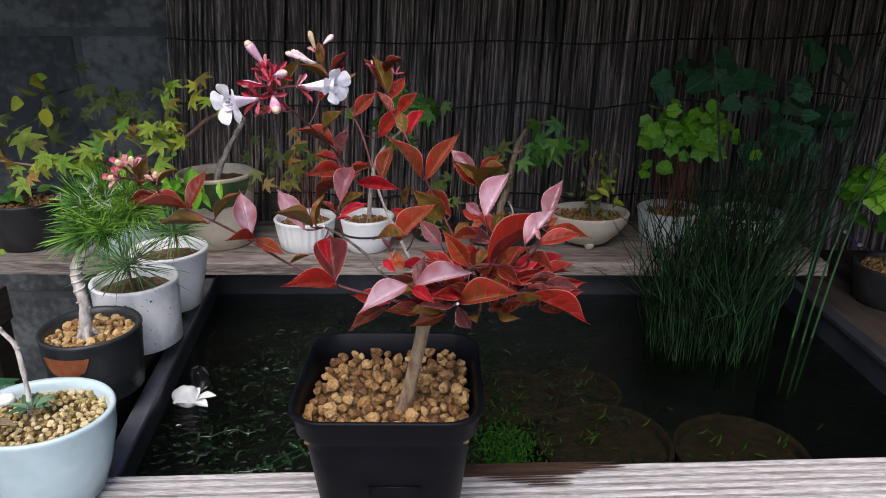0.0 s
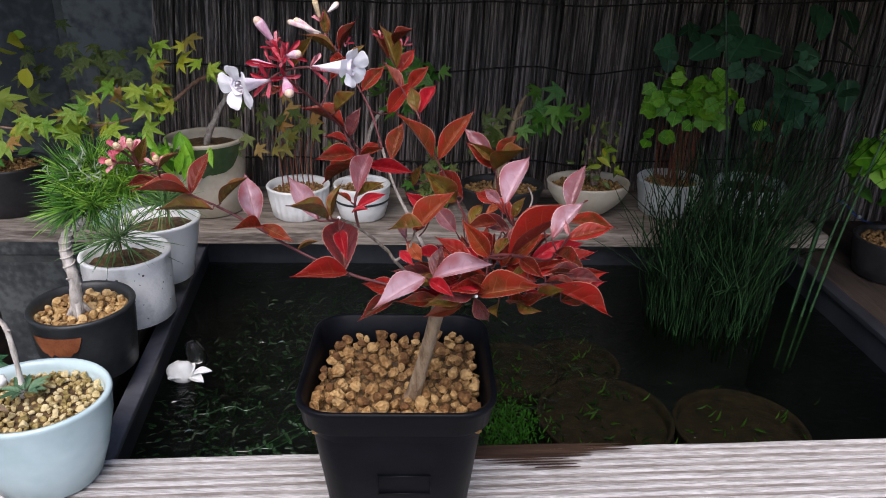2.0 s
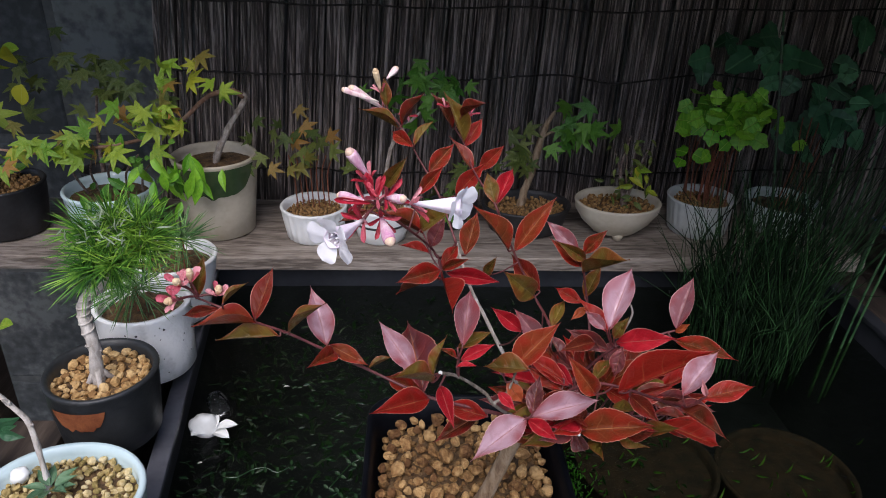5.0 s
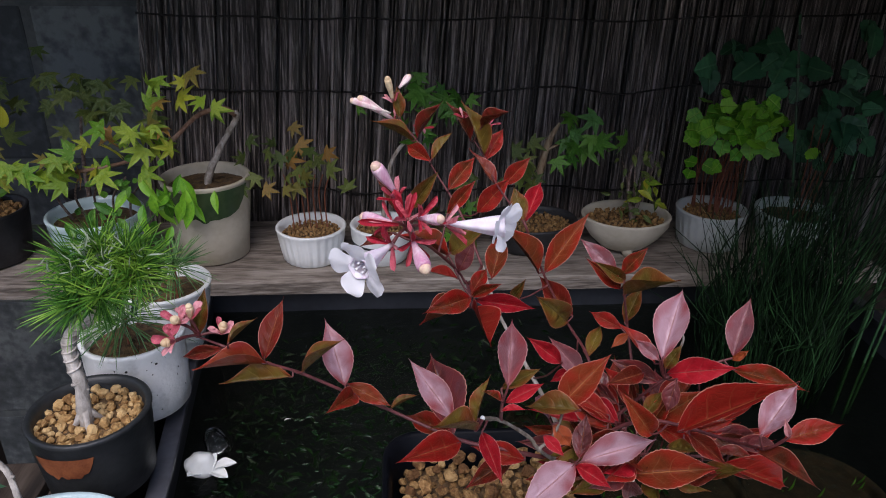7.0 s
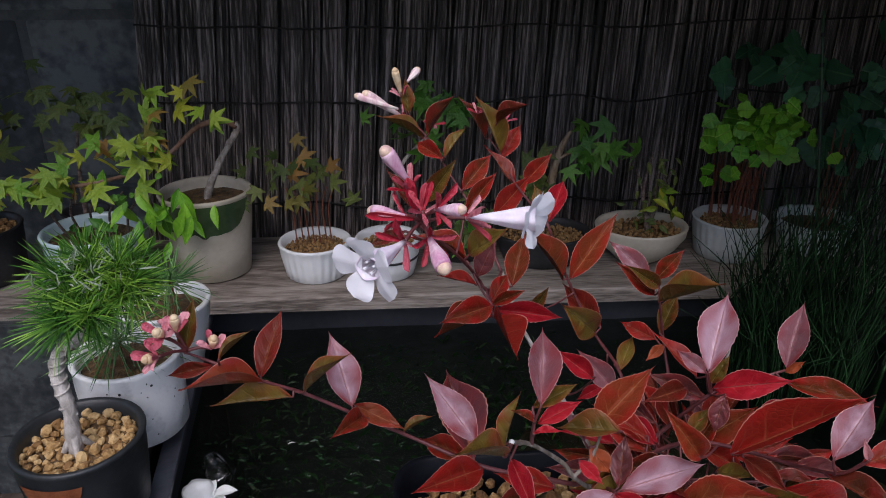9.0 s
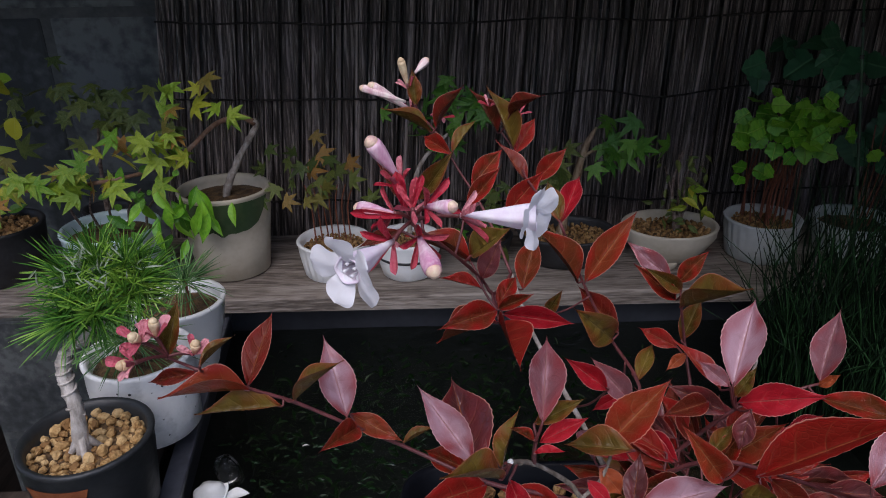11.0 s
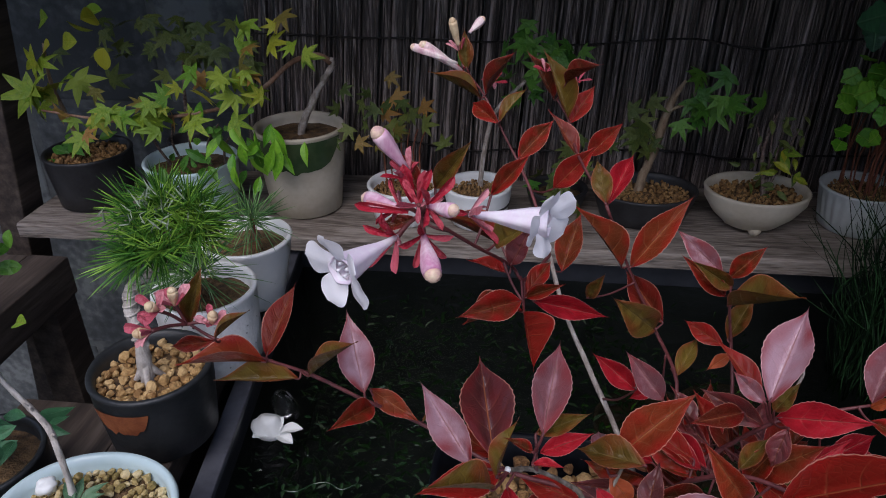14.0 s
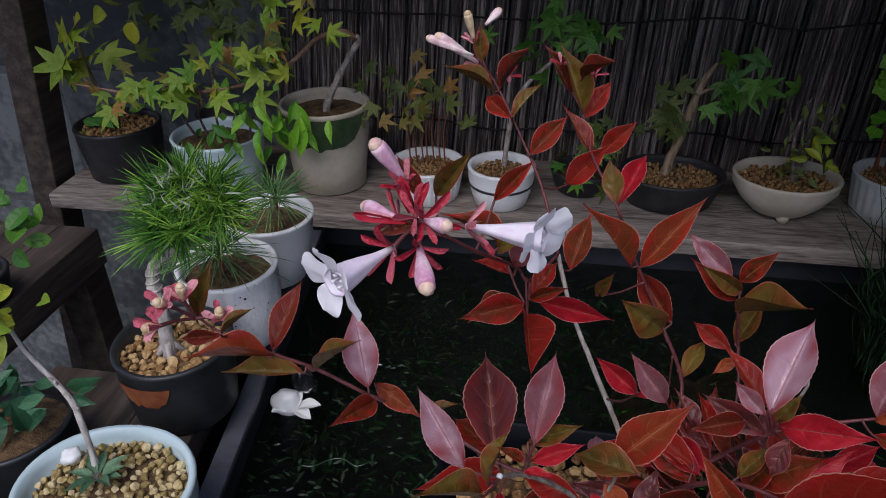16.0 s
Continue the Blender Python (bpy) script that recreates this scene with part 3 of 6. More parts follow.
def plank(name, x0, x1, y0, y1, z0, z1, mat, label, ridges=0, skew=0.0, category="plank"):
    """A board along x; ridged boards have grooves along their length."""
    ob = thing(name, ((x0 + x1) / 2, (y0 + y1) / 2, z0), label, category, kind="structure")
    bm = bmesh.new()
    prof = [(y0, z0), (y1, z0)]
    if ridges:
        w = (y1 - y0) / ridges
        for i in reversed(range(ridges)):
            a = y0 + w * i
            prof += [(a + w * 0.96, z1 - 0.0025), (a + w * 0.82, z1 - 0.0012), (a + w * 0.68, z1 - 0.0002), (a + w * 0.5, z1), (a + w * 0.32, z1 - 0.0002), (a + w * 0.18, z1 - 0.0012), (a + w * 0.04, z1 - 0.0025)]
    else:
        prof += [(y1, z1 - 0.002), (y1 - 0.002, z1), (y0 + 0.002, z1), (y0, z1 - 0.002)]
    steps = 60
    rings = []
    for i in range(steps + 1):
        x = x0 + (x1 - x0) * i / steps
        rings.append([bm.verts.new((x, y + skew * x + 0.0004 * noise.noise((x * 30, y * 60, 3)), z + 0.0005 * noise.noise((x * 25, y * 120, 1)) * (z > z0 + 0.001))) for y, z in prof])
    n = len(prof)
    for a, b in zip(rings, rings[1:]):
        for k in range(n):
            f = bm.faces.new((a[k], a[(k + 1) % n], b[(k + 1) % n], b[k]))
            if ridges and 1 < k < n - 1 and (k - 2) % 7 in (5, 6, 0):
                f.material_index = 1
    bm.faces.new(list(reversed(rings[0])))
    bm.faces.new(rings[-1])
    part("board", bm, [mat, GROOVE] if ridges else mat, ob, smooth=False)
    return ob


deck = plank("deck_board", -0.75, 1.0, -0.079, 0.040, -0.022, 0.0, DECK, "weathered grey ridged wooden deck board along the tub", 16, 0.045)
front = plank("front_board", -0.75, 1.0, -0.20, -0.0835, -0.022, -0.0005, DECK_GREY, "smooth grey weathered board in front of the ridged one", 0, 0.045)
shelf = plank("shelf_board", -0.528, 0.47, 0.382, 0.54, 0.007, 0.022, SHELF, "weathered brown-grey wooden shelf board carrying a row of pots", 0, 0.0, "shelf")
side = thing("side_board", (-0.26, 0.2, 0.02), "dark damp wooden board carrying small pots beside the tub", "board", kind="structure")
part("board", box((0.046, 0.27, 0.02), (-0.259, 0.206, 0.005), 0.002, turn=Matrix.Rotation(radians(4), 4, "Z")), DARK_WOOD, side, smooth=False)
part("beam", box((0.03, 0.25, 0.10), (-0.262, 0.21, -0.055), 0.002, turn=Matrix.Rotation(radians(4), 4, "Z")), DARK_WOOD, side, smooth=False)
stand = thing("shelf_stand", (-0.5, 0.42, -0.5), "dark brown wooden posts carrying the shelf", "stand", kind="structure")
for x in (-0.20, 0.15, 0.44):
    part("post", box((0.045, 0.045, 0.55), (x, 0.47, -0.27), 0.003), DARK_WOOD, stand, smooth=False)
frame_post = thing("upright_post", (-0.56, 0.40, -0.5), "dark brown slanting wooden post beside the shelf", "post", kind="structure")
part("post", box((0.03, 0.035, 1.3), (-0.555, 0.425, 0.0), 0.002, turn=Matrix.Rotation(radians(7), 4, "Y")), DARK_WOOD, frame_post, smooth=False)
bench = thing("low_bench", (-0.47, 0.2, -0.5), "dark brown wooden bench corner behind the pots", "bench", kind="structure")
part("top_rail", box((0.04, 0.34, 0.04), (-0.470, 0.172, 0.011 - 0.02), 0.002), DARK_WOOD, bench, smooth=False)
part("leg", box((0.034, 0.034, 0.56), (-0.469, 0.322, -0.029 - 0.27), 0.002), DARK_WOOD, bench, smooth=False)
part("top_board", box((0.16, 0.34, 0.02), (-0.572, 0.172, 0.0), 0.002), DARK_WOOD, bench, smooth=False)
low_board = thing("low_board", (-0.40, 0.1, -0.1), "dark damp wooden board carrying a leafy pot", "board", kind="structure")
part("board", box((0.10, 0.2, 0.02), (-0.375, 0.11, -0.06), 0.002), DARK_WOOD, low_board, smooth=False)
part("leg", box((0.05, 0.05, 0.5), (-0.385, 0.11, -0.31), 0.002), DARK_WOOD, low_board, smooth=False)
right = thing("right_board", (0.54, 0.25, -0.1), "dark damp wooden board beside the tub", "board", kind="structure")
part("board", box((0.2, 0.5, 0.03), (0.56, 0.28, -0.03), 0.003), DARK_WOOD, right, smooth=False)


def wall_strip(a, b, thick, z0, z1, bm=None):
    """One straight upright wall from a to b in plan."""
    a, b = Vector((*a, 0)), Vector((*b, 0))
    d = b - a
    turn = Matrix.Rotation(math.atan2(d.y, d.x), 4, "Z")
    mid = (a + b) / 2
    return box((d.length, thick, z1 - z0), (mid.x, mid.y, (z0 + z1) / 2), 0.0015, bm, turn)


tub = thing("water_tub", (0.1, 0.2, -0.2), "black plastic water tub filled nearly to the rim", "tub")
FL, BL, BR, FR = (-0.201, 0.025), (-0.247, 0.418), (0.432, 0.418), (0.439, 0.045)
for a, b in ((FL, BL), (BL, BR), (BR, FR), (FR, FL)):
    part("tub_wall", wall_strip(a, b, 0.006, -0.21, -0.024 if a is FR else -0.001), TUB, tub, smooth=False)
    mid = Vector(((a[0] + b[0]) / 2, (a[1] + b[1]) / 2))
    # left rim in the lit copy; the others are shaded by their darker colour
    part("tub_rim", wall_strip(a, b, 0.014, -0.030 if a is FR else -0.006, -0.0235 if a is FR else 0.0 if abs(a[0] - b[0]) < 0.1 else -0.0035), TUB_RIM_LIT if a is FL else TUB, tub, smooth=False)
part("tub_floor", box((0.68, 0.43, 0.006), (0.1, 0.2, -0.205)), TUB, tub, smooth=False)
water = bmesh.new()
cor = [water.verts.new((x, y, -0.031)) for x, y in ((-0.194, -0.016), (0.436, -0.016), (0.428, 0.414), (-0.243, 0.414))]
water.faces.new(cor)
bmesh.ops.subdivide_edges(water, edges=water.edges[:], cuts=40, use_grid_fill=True)
for v in water.verts:
    v.co.z += 0.0006 * noise.noise((v.co.x * 30, v.co.y * 30, 0))
pond = tagged(part("water", water, WATER), "still dark pond water with faint ripples in the tub", "water", kind="structure")
pond.visible_shadow = False


def reed_screen():
    screen = thing("reed_screen", (0.15, 0.575, -0.1), "weathered dark brown reed screen bound with black twine", "screen")
    shapes = []
    for k in range(6):
        r = random.Random(k)
        pts = [(0.0012 * r.uniform(-1, 1), 0.0012 * r.uniform(-1, 1), z * 0.25) for z in range(5)]
        w = r.uniform(0.0016, 0.0027)
        shapes.append(mesh_of("reed", tube(pts, [w * r.uniform(0.9, 1.1) for _ in pts], 6), REED))
    r = random.Random(5)
    for i in range(296):
        x = -0.378 + i * 0.00395 + r.uniform(-0.0012, 0.0012)
        lean = radians(max(0.0, 5.5 * (0.45 - x) / 0.75)) + r.uniform(-0.012, 0.012)
        m = Matrix.Translation((x, 0.575 + r.uniform(-0.003, 0.004), -0.28)) @ Matrix.Rotation(lean, 4, "Y") @ Matrix.Rotation(r.uniform(0, 6), 4, "Z")
        put("reed", r.choice(shapes), screen, m)
    verts, faces = [], []
    for i in range(430):
        x = -0.378 + i * 0.0027 + r.uniform(-0.0012, 0.0012)
        lean = radians(max(0.0, 5.5 * (0.45 - x) / 0.75)) + r.uniform(-0.016, 0.016)
        w, k = r.uniform(0.0008, 0.0014), len(verts)
        base = Vector((x, 0.5705 + r.uniform(-0.0015, 0.0015), -0.28 + r.uniform(0, 0.05)))
        up = Vector((math.sin(lean), 0, math.cos(lean)))
        for z in (0.0, 0.3, 0.6, 0.98):
            c = base + up * z + Vector((r.uniform(-0.001, 0.001), 0, 0))
            verts += [c + Vector((w * math.cos(q), w * math.sin(q), 0)) for q in (0.3, 1.35, 2.4, 3.45, 4.5, 5.55)]
        faces += [(k + 6 * a + b, k + 6 * a + (b + 1) % 6, k + 6 * a + 6 + (b + 1) % 6, k + 6 * a + 6 + b) for a in range(3) for b in range(6)]
    me = bpy.data.meshes.new("thin_reeds")
    me.from_pydata(verts, [], faces)
    me.materials.append(REED_FINE)
    part("reed_layer", me, None, screen, "thin split reeds between the thicker ones")["kind"] = "stuff"
    for z in (0.172, 0.252, 0.05):
        pts = [(-0.325 + 0.06 * i, 0.5655, z + 0.013 * noise.noise((i * 0.6, z * 40, 0)) + (0.02 * ((i - 6) / 12) ** 2)) for i in range(21)]
        part("twine", tube(pts, [0.0011] * len(pts), 6, 0.2), TWINE, screen, "black binding twine")


reed_screen()


# ---- pots ----
def pot_mesh(r, h, foot=0.75, lip=0.004, bulge=0.0, wall=0.004):
    """The profile of a plain pot: foot, belly, lip, inner wall down to the soil."""
    return [(r * foot * 0.9, 0.0), (r * foot, 0.002), (r * (foot + (1 - foot) * 0.35) + bulge, h * 0.35), (r * (foot + (1 - foot) * 0.75) + bulge, h * 0.72),
            (r - 0.001, h - lip), (r, h - lip * 0.4), (r - 0.0012, h), (r - wall, h - 0.0008), (r - wall - 0.001, h - 0.006), (r - wall - 0.002, h - 0.014)]


def soil_disc(x, y, z, r, ry, seed):
    bm = bmesh.new()
    n = 28
    rings = [[bm.verts.new((x, y, z + 0.004))]]
    for k in (0.35, 0.7, 1.0):
        rings.append([bm.verts.new((x + r * k * math.cos(2 * pi * i / n), y + ry * k * math.sin(2 * pi * i / n), z + 0.004 * (1 - k) + 0.0025 * noise.noise((i * 0.8, k * 5, seed)))) for i in range(n)])
    for i in range(n):
        bm.faces.new((rings[0][0], rings[1][i], rings[1][(i + 1) % n]))
        for a, b in ((1, 2), (2, 3)):
            bm.faces.new((rings[a][i], rings[b][i], rings[b][(i + 1) % n], rings[a][(i + 1) % n]))
    return bm


def arc_band(x, y, z, z0, z1, r0, r1, a0, a1, wavy, seed):
    """A patch of glaze that lies on a pot's wall between two angles, with an uneven lower edge."""
    bm = bmesh.new()
    n, rows = 30, 5
    grid = []
    for i in range(n + 1):
        a = radians(a0 + (a1 - a0) * i / n)
        edge = max(0.0, 1 - abs(2 * i / n - 1) ** 5)
        low = z1 - (z1 - z0) * edge * (1 - wavy * (0.5 + 0.5 * noise.noise((i * 0.35, seed, 0))))
        line = []
        for k in range(rows + 1):
            h = low + (z1 - low) * k / rows
            rr = r0 + (r1 - r0) * (h - z0) / (z1 - z0) + 0.0005
            line.append(bm.verts.new((x + rr * math.cos(a), y + rr * math.sin(a), z + h)))
        grid.append(line)
    for p, q in zip(grid, grid[1:]):
        for k in range(rows):
            bm.faces.new((p[k], q[k], q[k + 1], p[k + 1]))
    return bm


def potted(name, label, x, y, z, r, h, mat, foot=0.75, ry=1.0, bulge=0.0, grit=None, size=0.006, flute=0, depth=0.0, wob=0.0, feet=0, seed=1, soil=SOIL, category="bonsai"):
    ob = thing(name, (x, y, z), label, category, "bonsai pots")
    lift = 0.006 if feet else 0.0
    pot = part("pot", lathe(pot_mesh(r, h - lift, foot, bulge=bulge), (x, y, z + lift), 1, ry, 48 if not flute else flute * 6, wob, flute, depth, (1, 4)), mat, ob)
    for k in range(feet):
        a = 2 * pi * k / feet - pi / 2
        part("foot", lathe([(0.004, 0), (0.006, 0.004), (0.007, 0.009)], (x + r * foot * 0.75 * math.cos(a), y + r * ry * foot * 0.75 * math.sin(a), z), n=12), mat, ob)
    part("soil", soil_disc(x, y, z + h - 0.012, r - 0.004, r * ry - 0.004, seed), soil, ob)
    if grit:
        scatter(ob, lambda a, b: ((a - x) / (r - 0.007)) ** 2 + ((b - y) / (r * ry - 0.007)) ** 2 < 1, (x - r, x + r, y - r * ry, y + r * ry), z + h - 0.0085, size, grit, seed, label="tan pumice grit")
    return ob


SH = 0.022
black_pot = potted("maple_sapling", "lime-leaved sapling in a round black clay pot on the shelf", -0.474, 0.448, SH, 0.0448, 0.0575, CLAY_BLACK, 0.85, grit=WET_PELLETS, size=0.007, seed=3)
blue_pot = potted("leafy_shrub", "green-leaved shrub in a pale blue-white glazed pot on the shelf", -0.349, 0.424, SH, 0.0465, 0.062, GLAZE_BLUE, 0.8, seed=4, wob=0.02)
big_pot = potted("cascade_maple", "lime maple with a hooked trunk in a green-glazed cream pot", -0.2435, 0.453, SH, 0.0458, 0.0895, CLAY_CREAM, 0.8, seed=5)
rib_pot = potted("maple_grove", "olive-leaved seedling grove in a fluted white ramekin pot", -0.1365, 0.438, SH, 0.0372, 0.038, GLAZE_WHITE, 0.83, grit=WET_PELLETS, size=0.0042, seed=6, flute=26, depth=0.0011)
white_pot = potted("pale_trunk_tree", "pale-stemmed tree in a round white glazed bowl with a dark stripe", -0.062, 0.434, SH, 0.0335, 0.041, GLAZE_WHITE, 0.78, grit=WET_PELLETS, size=0.0042, seed=7, bulge=0.001)
small_pot = potted("fern_like_plant", "leafy green plant in a small black pot", 0.017, 0.475, SH, 0.032, 0.024, CLAY_BLACK, 0.8, seed=8)
oval_pot = potted("slanting_maple", "slanting green maple in an oval black clay pot", 0.103, 0.460, SH, 0.052, 0.033, CLAY_BLACK, 0.8, 0.8, grit=WET_PELLETS, size=0.006, seed=9)
bowl = potted("bare_twig_shrub", "sparse thin shrub in a cream bowl on small feet", 0.205, 0.446, SH, 0.049, 0.043, CLAY_CREAM, 0.55, 0.85, bulge=0.004, grit=WET_PELLETS, size=0.006, feet=3, seed=10)
ivy_pot = potted("ivy_grove", "fresh green ivy-leaved grove with rust stems in a grooved white pot", 0.307, 0.460, SH, 0.039, 0.043, GLAZE_WHITE_SHADED, 0.85, grit=WET_PELLETS, size=0.0042, seed=11, flute=26, depth=0.0009)
ivy_pot_b = potted("white_pot_plant", "second white glazed pot behind the rushes", 0.408, 0.468, SH, 0.043, 0.036, GLAZE_WHITE_SHADED, 0.8, seed=12)
right_pot = potted("maple_by_tub", "green-leaved maple in a black pot beside the tub", 0.535, 0.36, -0.015, 0.045, 0.045, CLAY_BLACK, 0.85, grit=WET_PELLETS, size=0.007, seed=13)
light_pot = potted("budding_tree", "bare pale-stemmed seedling in a round pale blue glazed pot", -0.2275, 0.0135, 0.0, 0.0468, 0.064, GLAZE_BLUE, 0.68, ry=0.88, wob=0.02, bulge=0.002, grit=PALE_PELLETS, size=0.0052, seed=14)
brown_pot = potted("pine_bonsai", "pine bonsai with wired trunk in a rust-patched dark brown pot", -0.2445, 0.122, 0.015, 0.0383, 0.055, CLAY_BROWN, 0.86, wob=0.02, grit=PELLETS, size=0.0074, seed=15)
speck_pot = potted("young_pine", "young pine in a speckled white pot beside the tub", -0.2425, 0.203, 0.015, 0.0372, 0.062, GLAZE_GREY, 0.92, seed=16, wob=0.02)
dots = bmesh.new()
for i in range(20):
    q = random.Random(900 + i)
    a, h = radians(q.uniform(190, 360)), q.uniform(0.008, 0.056)
    rr = 0.0372 * (0.92 + 0.08 * min(1.0, h / 0.055)) + 0.0003
    m = Matrix.Translation((-0.2425 + rr * math.cos(a), 0.203 + rr * math.sin(a), 0.015 + h)) @ Matrix.Rotation(a, 4, "Z") @ Matrix.Diagonal((0.35, 1, q.uniform(0.7, 1.5), 1))
    bmesh.ops.create_icosphere(dots, subdivisions=1, radius=q.choice((0.0005, 0.0006, 0.0007, 0.0011)), matrix=m)
part("speckles", dots, CLAY_BLACK, speck_pot, "scattered black iron specks")["kind"] = "stuff"
tall_white = potted("second_young_pine", "young pine in a plain white tapered pot", -0.2405, 0.281, 0.015, 0.0375, 0.062, GLAZE_WHITE, 0.66, seed=17)

# ---- the abelia bonsai ----
abelia = thing("abelia_bonsai", (0, 0, 0), "red-leaved abelia bonsai with white flowers in a square black plastic pot", "bonsai")


def square_ring(bm, half, radius, z):
    ring = []
    for cx, cy, a0 in ((1, 1, 0), (-1, 1, 90), (-1, -1, 180), (1, -1, 270)):
        for k in range(7):
            a = radians(a0 + 15 * k)
            ring.append(bm.verts.new((cx * (half - radius) + radius * math.cos(a), cy * (half - radius) + radius * math.sin(a), z)))
    return ring


def square_pot():
    bm = bmesh.new()
    prof = [(0.036, 0.012, 0.0), (0.0385, 0.013, 0.002), (0.047, 0.016, 0.076), (0.0475, 0.016, 0.0795), (0.0515, 0.018, 0.084), (0.0528, 0.019, 0.094),
            (0.0545, 0.02, 0.0965), (0.0545, 0.02, 0.0985), (0.0532, 0.019, 0.0992), (0.0512, 0.0185, 0.098), (0.0495, 0.018, 0.085), (0.047, 0.017, 0.075)]
    rings = [square_ring(bm, *p) for p in prof]
    n = len(rings[0])
    for a, b in zip(rings, rings[1:]):
        for i in range(n):
            bm.faces.new((a[i], a[(i + 1) % n], b[(i + 1) % n], b[i]))
    bm.faces.new(list(reversed(rings[0])))
    return bm


part("pot", square_pot(), PLASTIC, abelia, "square black plastic nursery pot")
plate = bmesh.new()
for w, h, dx, dz in ((0.030, 0.0008, 0, 0.007), (0.030, 0.0008, 0, -0.007), (0.0008, 0.0148, 0.0146, 0), (0.0008, 0.0148, -0.0146, 0)):
    box((w, 0.0008, h), (0.004 + dx, 0, dz), bm=plate)
bmesh.ops.transform(plate, matrix=Matrix.Translation((0, -0.0434, 0.043)) @ Matrix.Rotation(radians(6.6), 4, "X"), verts=plate.verts)
part("moulded_frame", plate, PLASTIC, abelia, "moulded rectangle on the pot's front")
part("soil", box((0.086, 0.086, 0.008), (0, 0, 0.0775), 0.003), SOIL, abelia)
scatter(abelia, lambda a, b: abs(a) < 0.0455 and abs(b) < 0.0455 and abs(a) + abs(b) < 0.081, (-0.047, 0.047, -0.047, 0.047), 0.0865, 0.0086, PIECES, 2, joined=False)

scatter(abelia, lambda a, b: abs(a) < 0.044 and abs(b) < 0.044, (-0.047, 0.047, -0.047, 0.047), 0.0810, 0.0065, WET_PELLETS, 21, label="finer tan grit between the larger pieces")

part("trunk", tube([(0.008, -0.015, 0.080), (0.010, -0.018, 0.0915), (0.0165, -0.026, 0.122), (0.022, -0.034, 0.150), (0.026, -0.040, 0.163)], [0.0058, 0.0042, 0.0036, 0.0036, 0.0032], 12, 0.18), BARK, abelia, "tan bark trunk")
TRUNK_TOP = (0.025, -0.039, 0.160)


TWIG_POINTS = []


def branch(points, r0, r1, mat):
    n = len(points)
    for a, b in zip(points, points[1:]):
        TWIG_POINTS.extend(Vector(a).lerp(Vector(b), f) for f in (0.0, 0.25, 0.5, 0.75, 1.0))
    part("branch", tube(points, [0.42 * (r0 + (r1 - r0) * i / (n - 1)) * (1 + 0.12 * (i % 2)) for i in range(n)], 8, 0.3), mat, abelia)


# the outreaching branch
branch([TRUNK_TOP, (0.012, -0.043, 0.164), (-0.004, -0.042, 0.168), (-0.0222, -0.042, 0.1735), (-0.0480, -0.034, 0.1820), (-0.0645, -0.042, 0.1975)], 0.0022, 0.0014, STEM_RED)
branch([(-0.0645, -0.042, 0.1975), (-0.0800, -0.0435, 0.2075), (-0.0918, -0.0475, 0.2155), (-0.1025, -0.053, 0.2255), (-0.1140, -0.0475, 0.2268)], 0.0014, 0.0009, STEM_RED)
# the pale stem that carries the flowering twig and the top twig
branch([TRUNK_TOP, (0.0215, -0.031, 0.166), (0.0167, -0.0225, 0.1741), (0.0062, -0.009, 0.191), (-0.0022, 0.0018, 0.2051), (-0.0085, 0.012, 0.222)], 0.0026, 0.0016, BARK_PALE)
branch([(-0.0085, 0.012, 0.222), (-0.016, 0.034, 0.237), (-0.0270, 0.054, 0.2510), (-0.0353, 0.062, 0.2637), (-0.0424, 0.0765, 0.2681), (-0.0448, 0.078, 0.274)], 0.0014, 0.0008, STEM_RED)
branch([(-0.0085, 0.012, 0.222), (-0.0172, -0.016, 0.2285), (-0.0214, -0.0185, 0.2350), (-0.0310, -0.0454, 0.2561), (-0.0421, -0.0580, 0.2705)], 0.0014, 0.001, STEM_RED)
# the cut grey twig and its side shoot
branch([TRUNK_TOP, (0.012, -0.060, 0.178), (0.0021, -0.0735, 0.1950), (-0.0018, -0.0733, 0.2005), (-0.0125, -0.0800, 0.2129), (-0.0193, -0.0875, 0.2200)], 0.0018, 0.0013, BARK_GREY)
branch([(-0.0125, -0.0800, 0.2129), (-0.0130, -0.083, 0.219), (-0.0131, -0.0858, 0.2258)], 0.0014, 0.0012, STEM_RED)
branch([(0.0021, -0.0735, 0.1950), (0.0075, -0.071, 0.1985), (0.0110, -0.0690, 0.2080)], 0.0014, 0.001, BARK_GREY)
branch([TRUNK_TOP, (0.0180, -0.058, 0.176), (0.0170, -0.0700, 0.1845)], 0.0018, 0.0014, STEM_RED)
# the tall middle twig
branch([TRUNK_TOP, (0.033, -0.022, 0.172), (0.0376, -0.0064, 0.1842), (0.0331, 0.0185, 0.1887), (0.0209, 0.0240, 0.2125), (0.0100, 0.0190, 0.2393)], 0.0018, 0.0012, STEM_RED)
branch([(0.0100, 0.0190, 0.2393), (0.0008, 0.0431, 0.2480), (-0.0022, 0.0648, 0.2535), (-0.0070, 0.0720, 0.2600)], 0.0012, 0.0008, STEM_RED)
# the short upright twig
branch([TRUNK_TOP, (0.042, -0.030, 0.172), (0.054, -0.014, 0.182), (0.0555, -0.001, 0.1930), (0.0512, -0.001, 0.2140), (0.0528, 0.0065, 0.2185)], 0.0018, 0.001, STEM_RED)
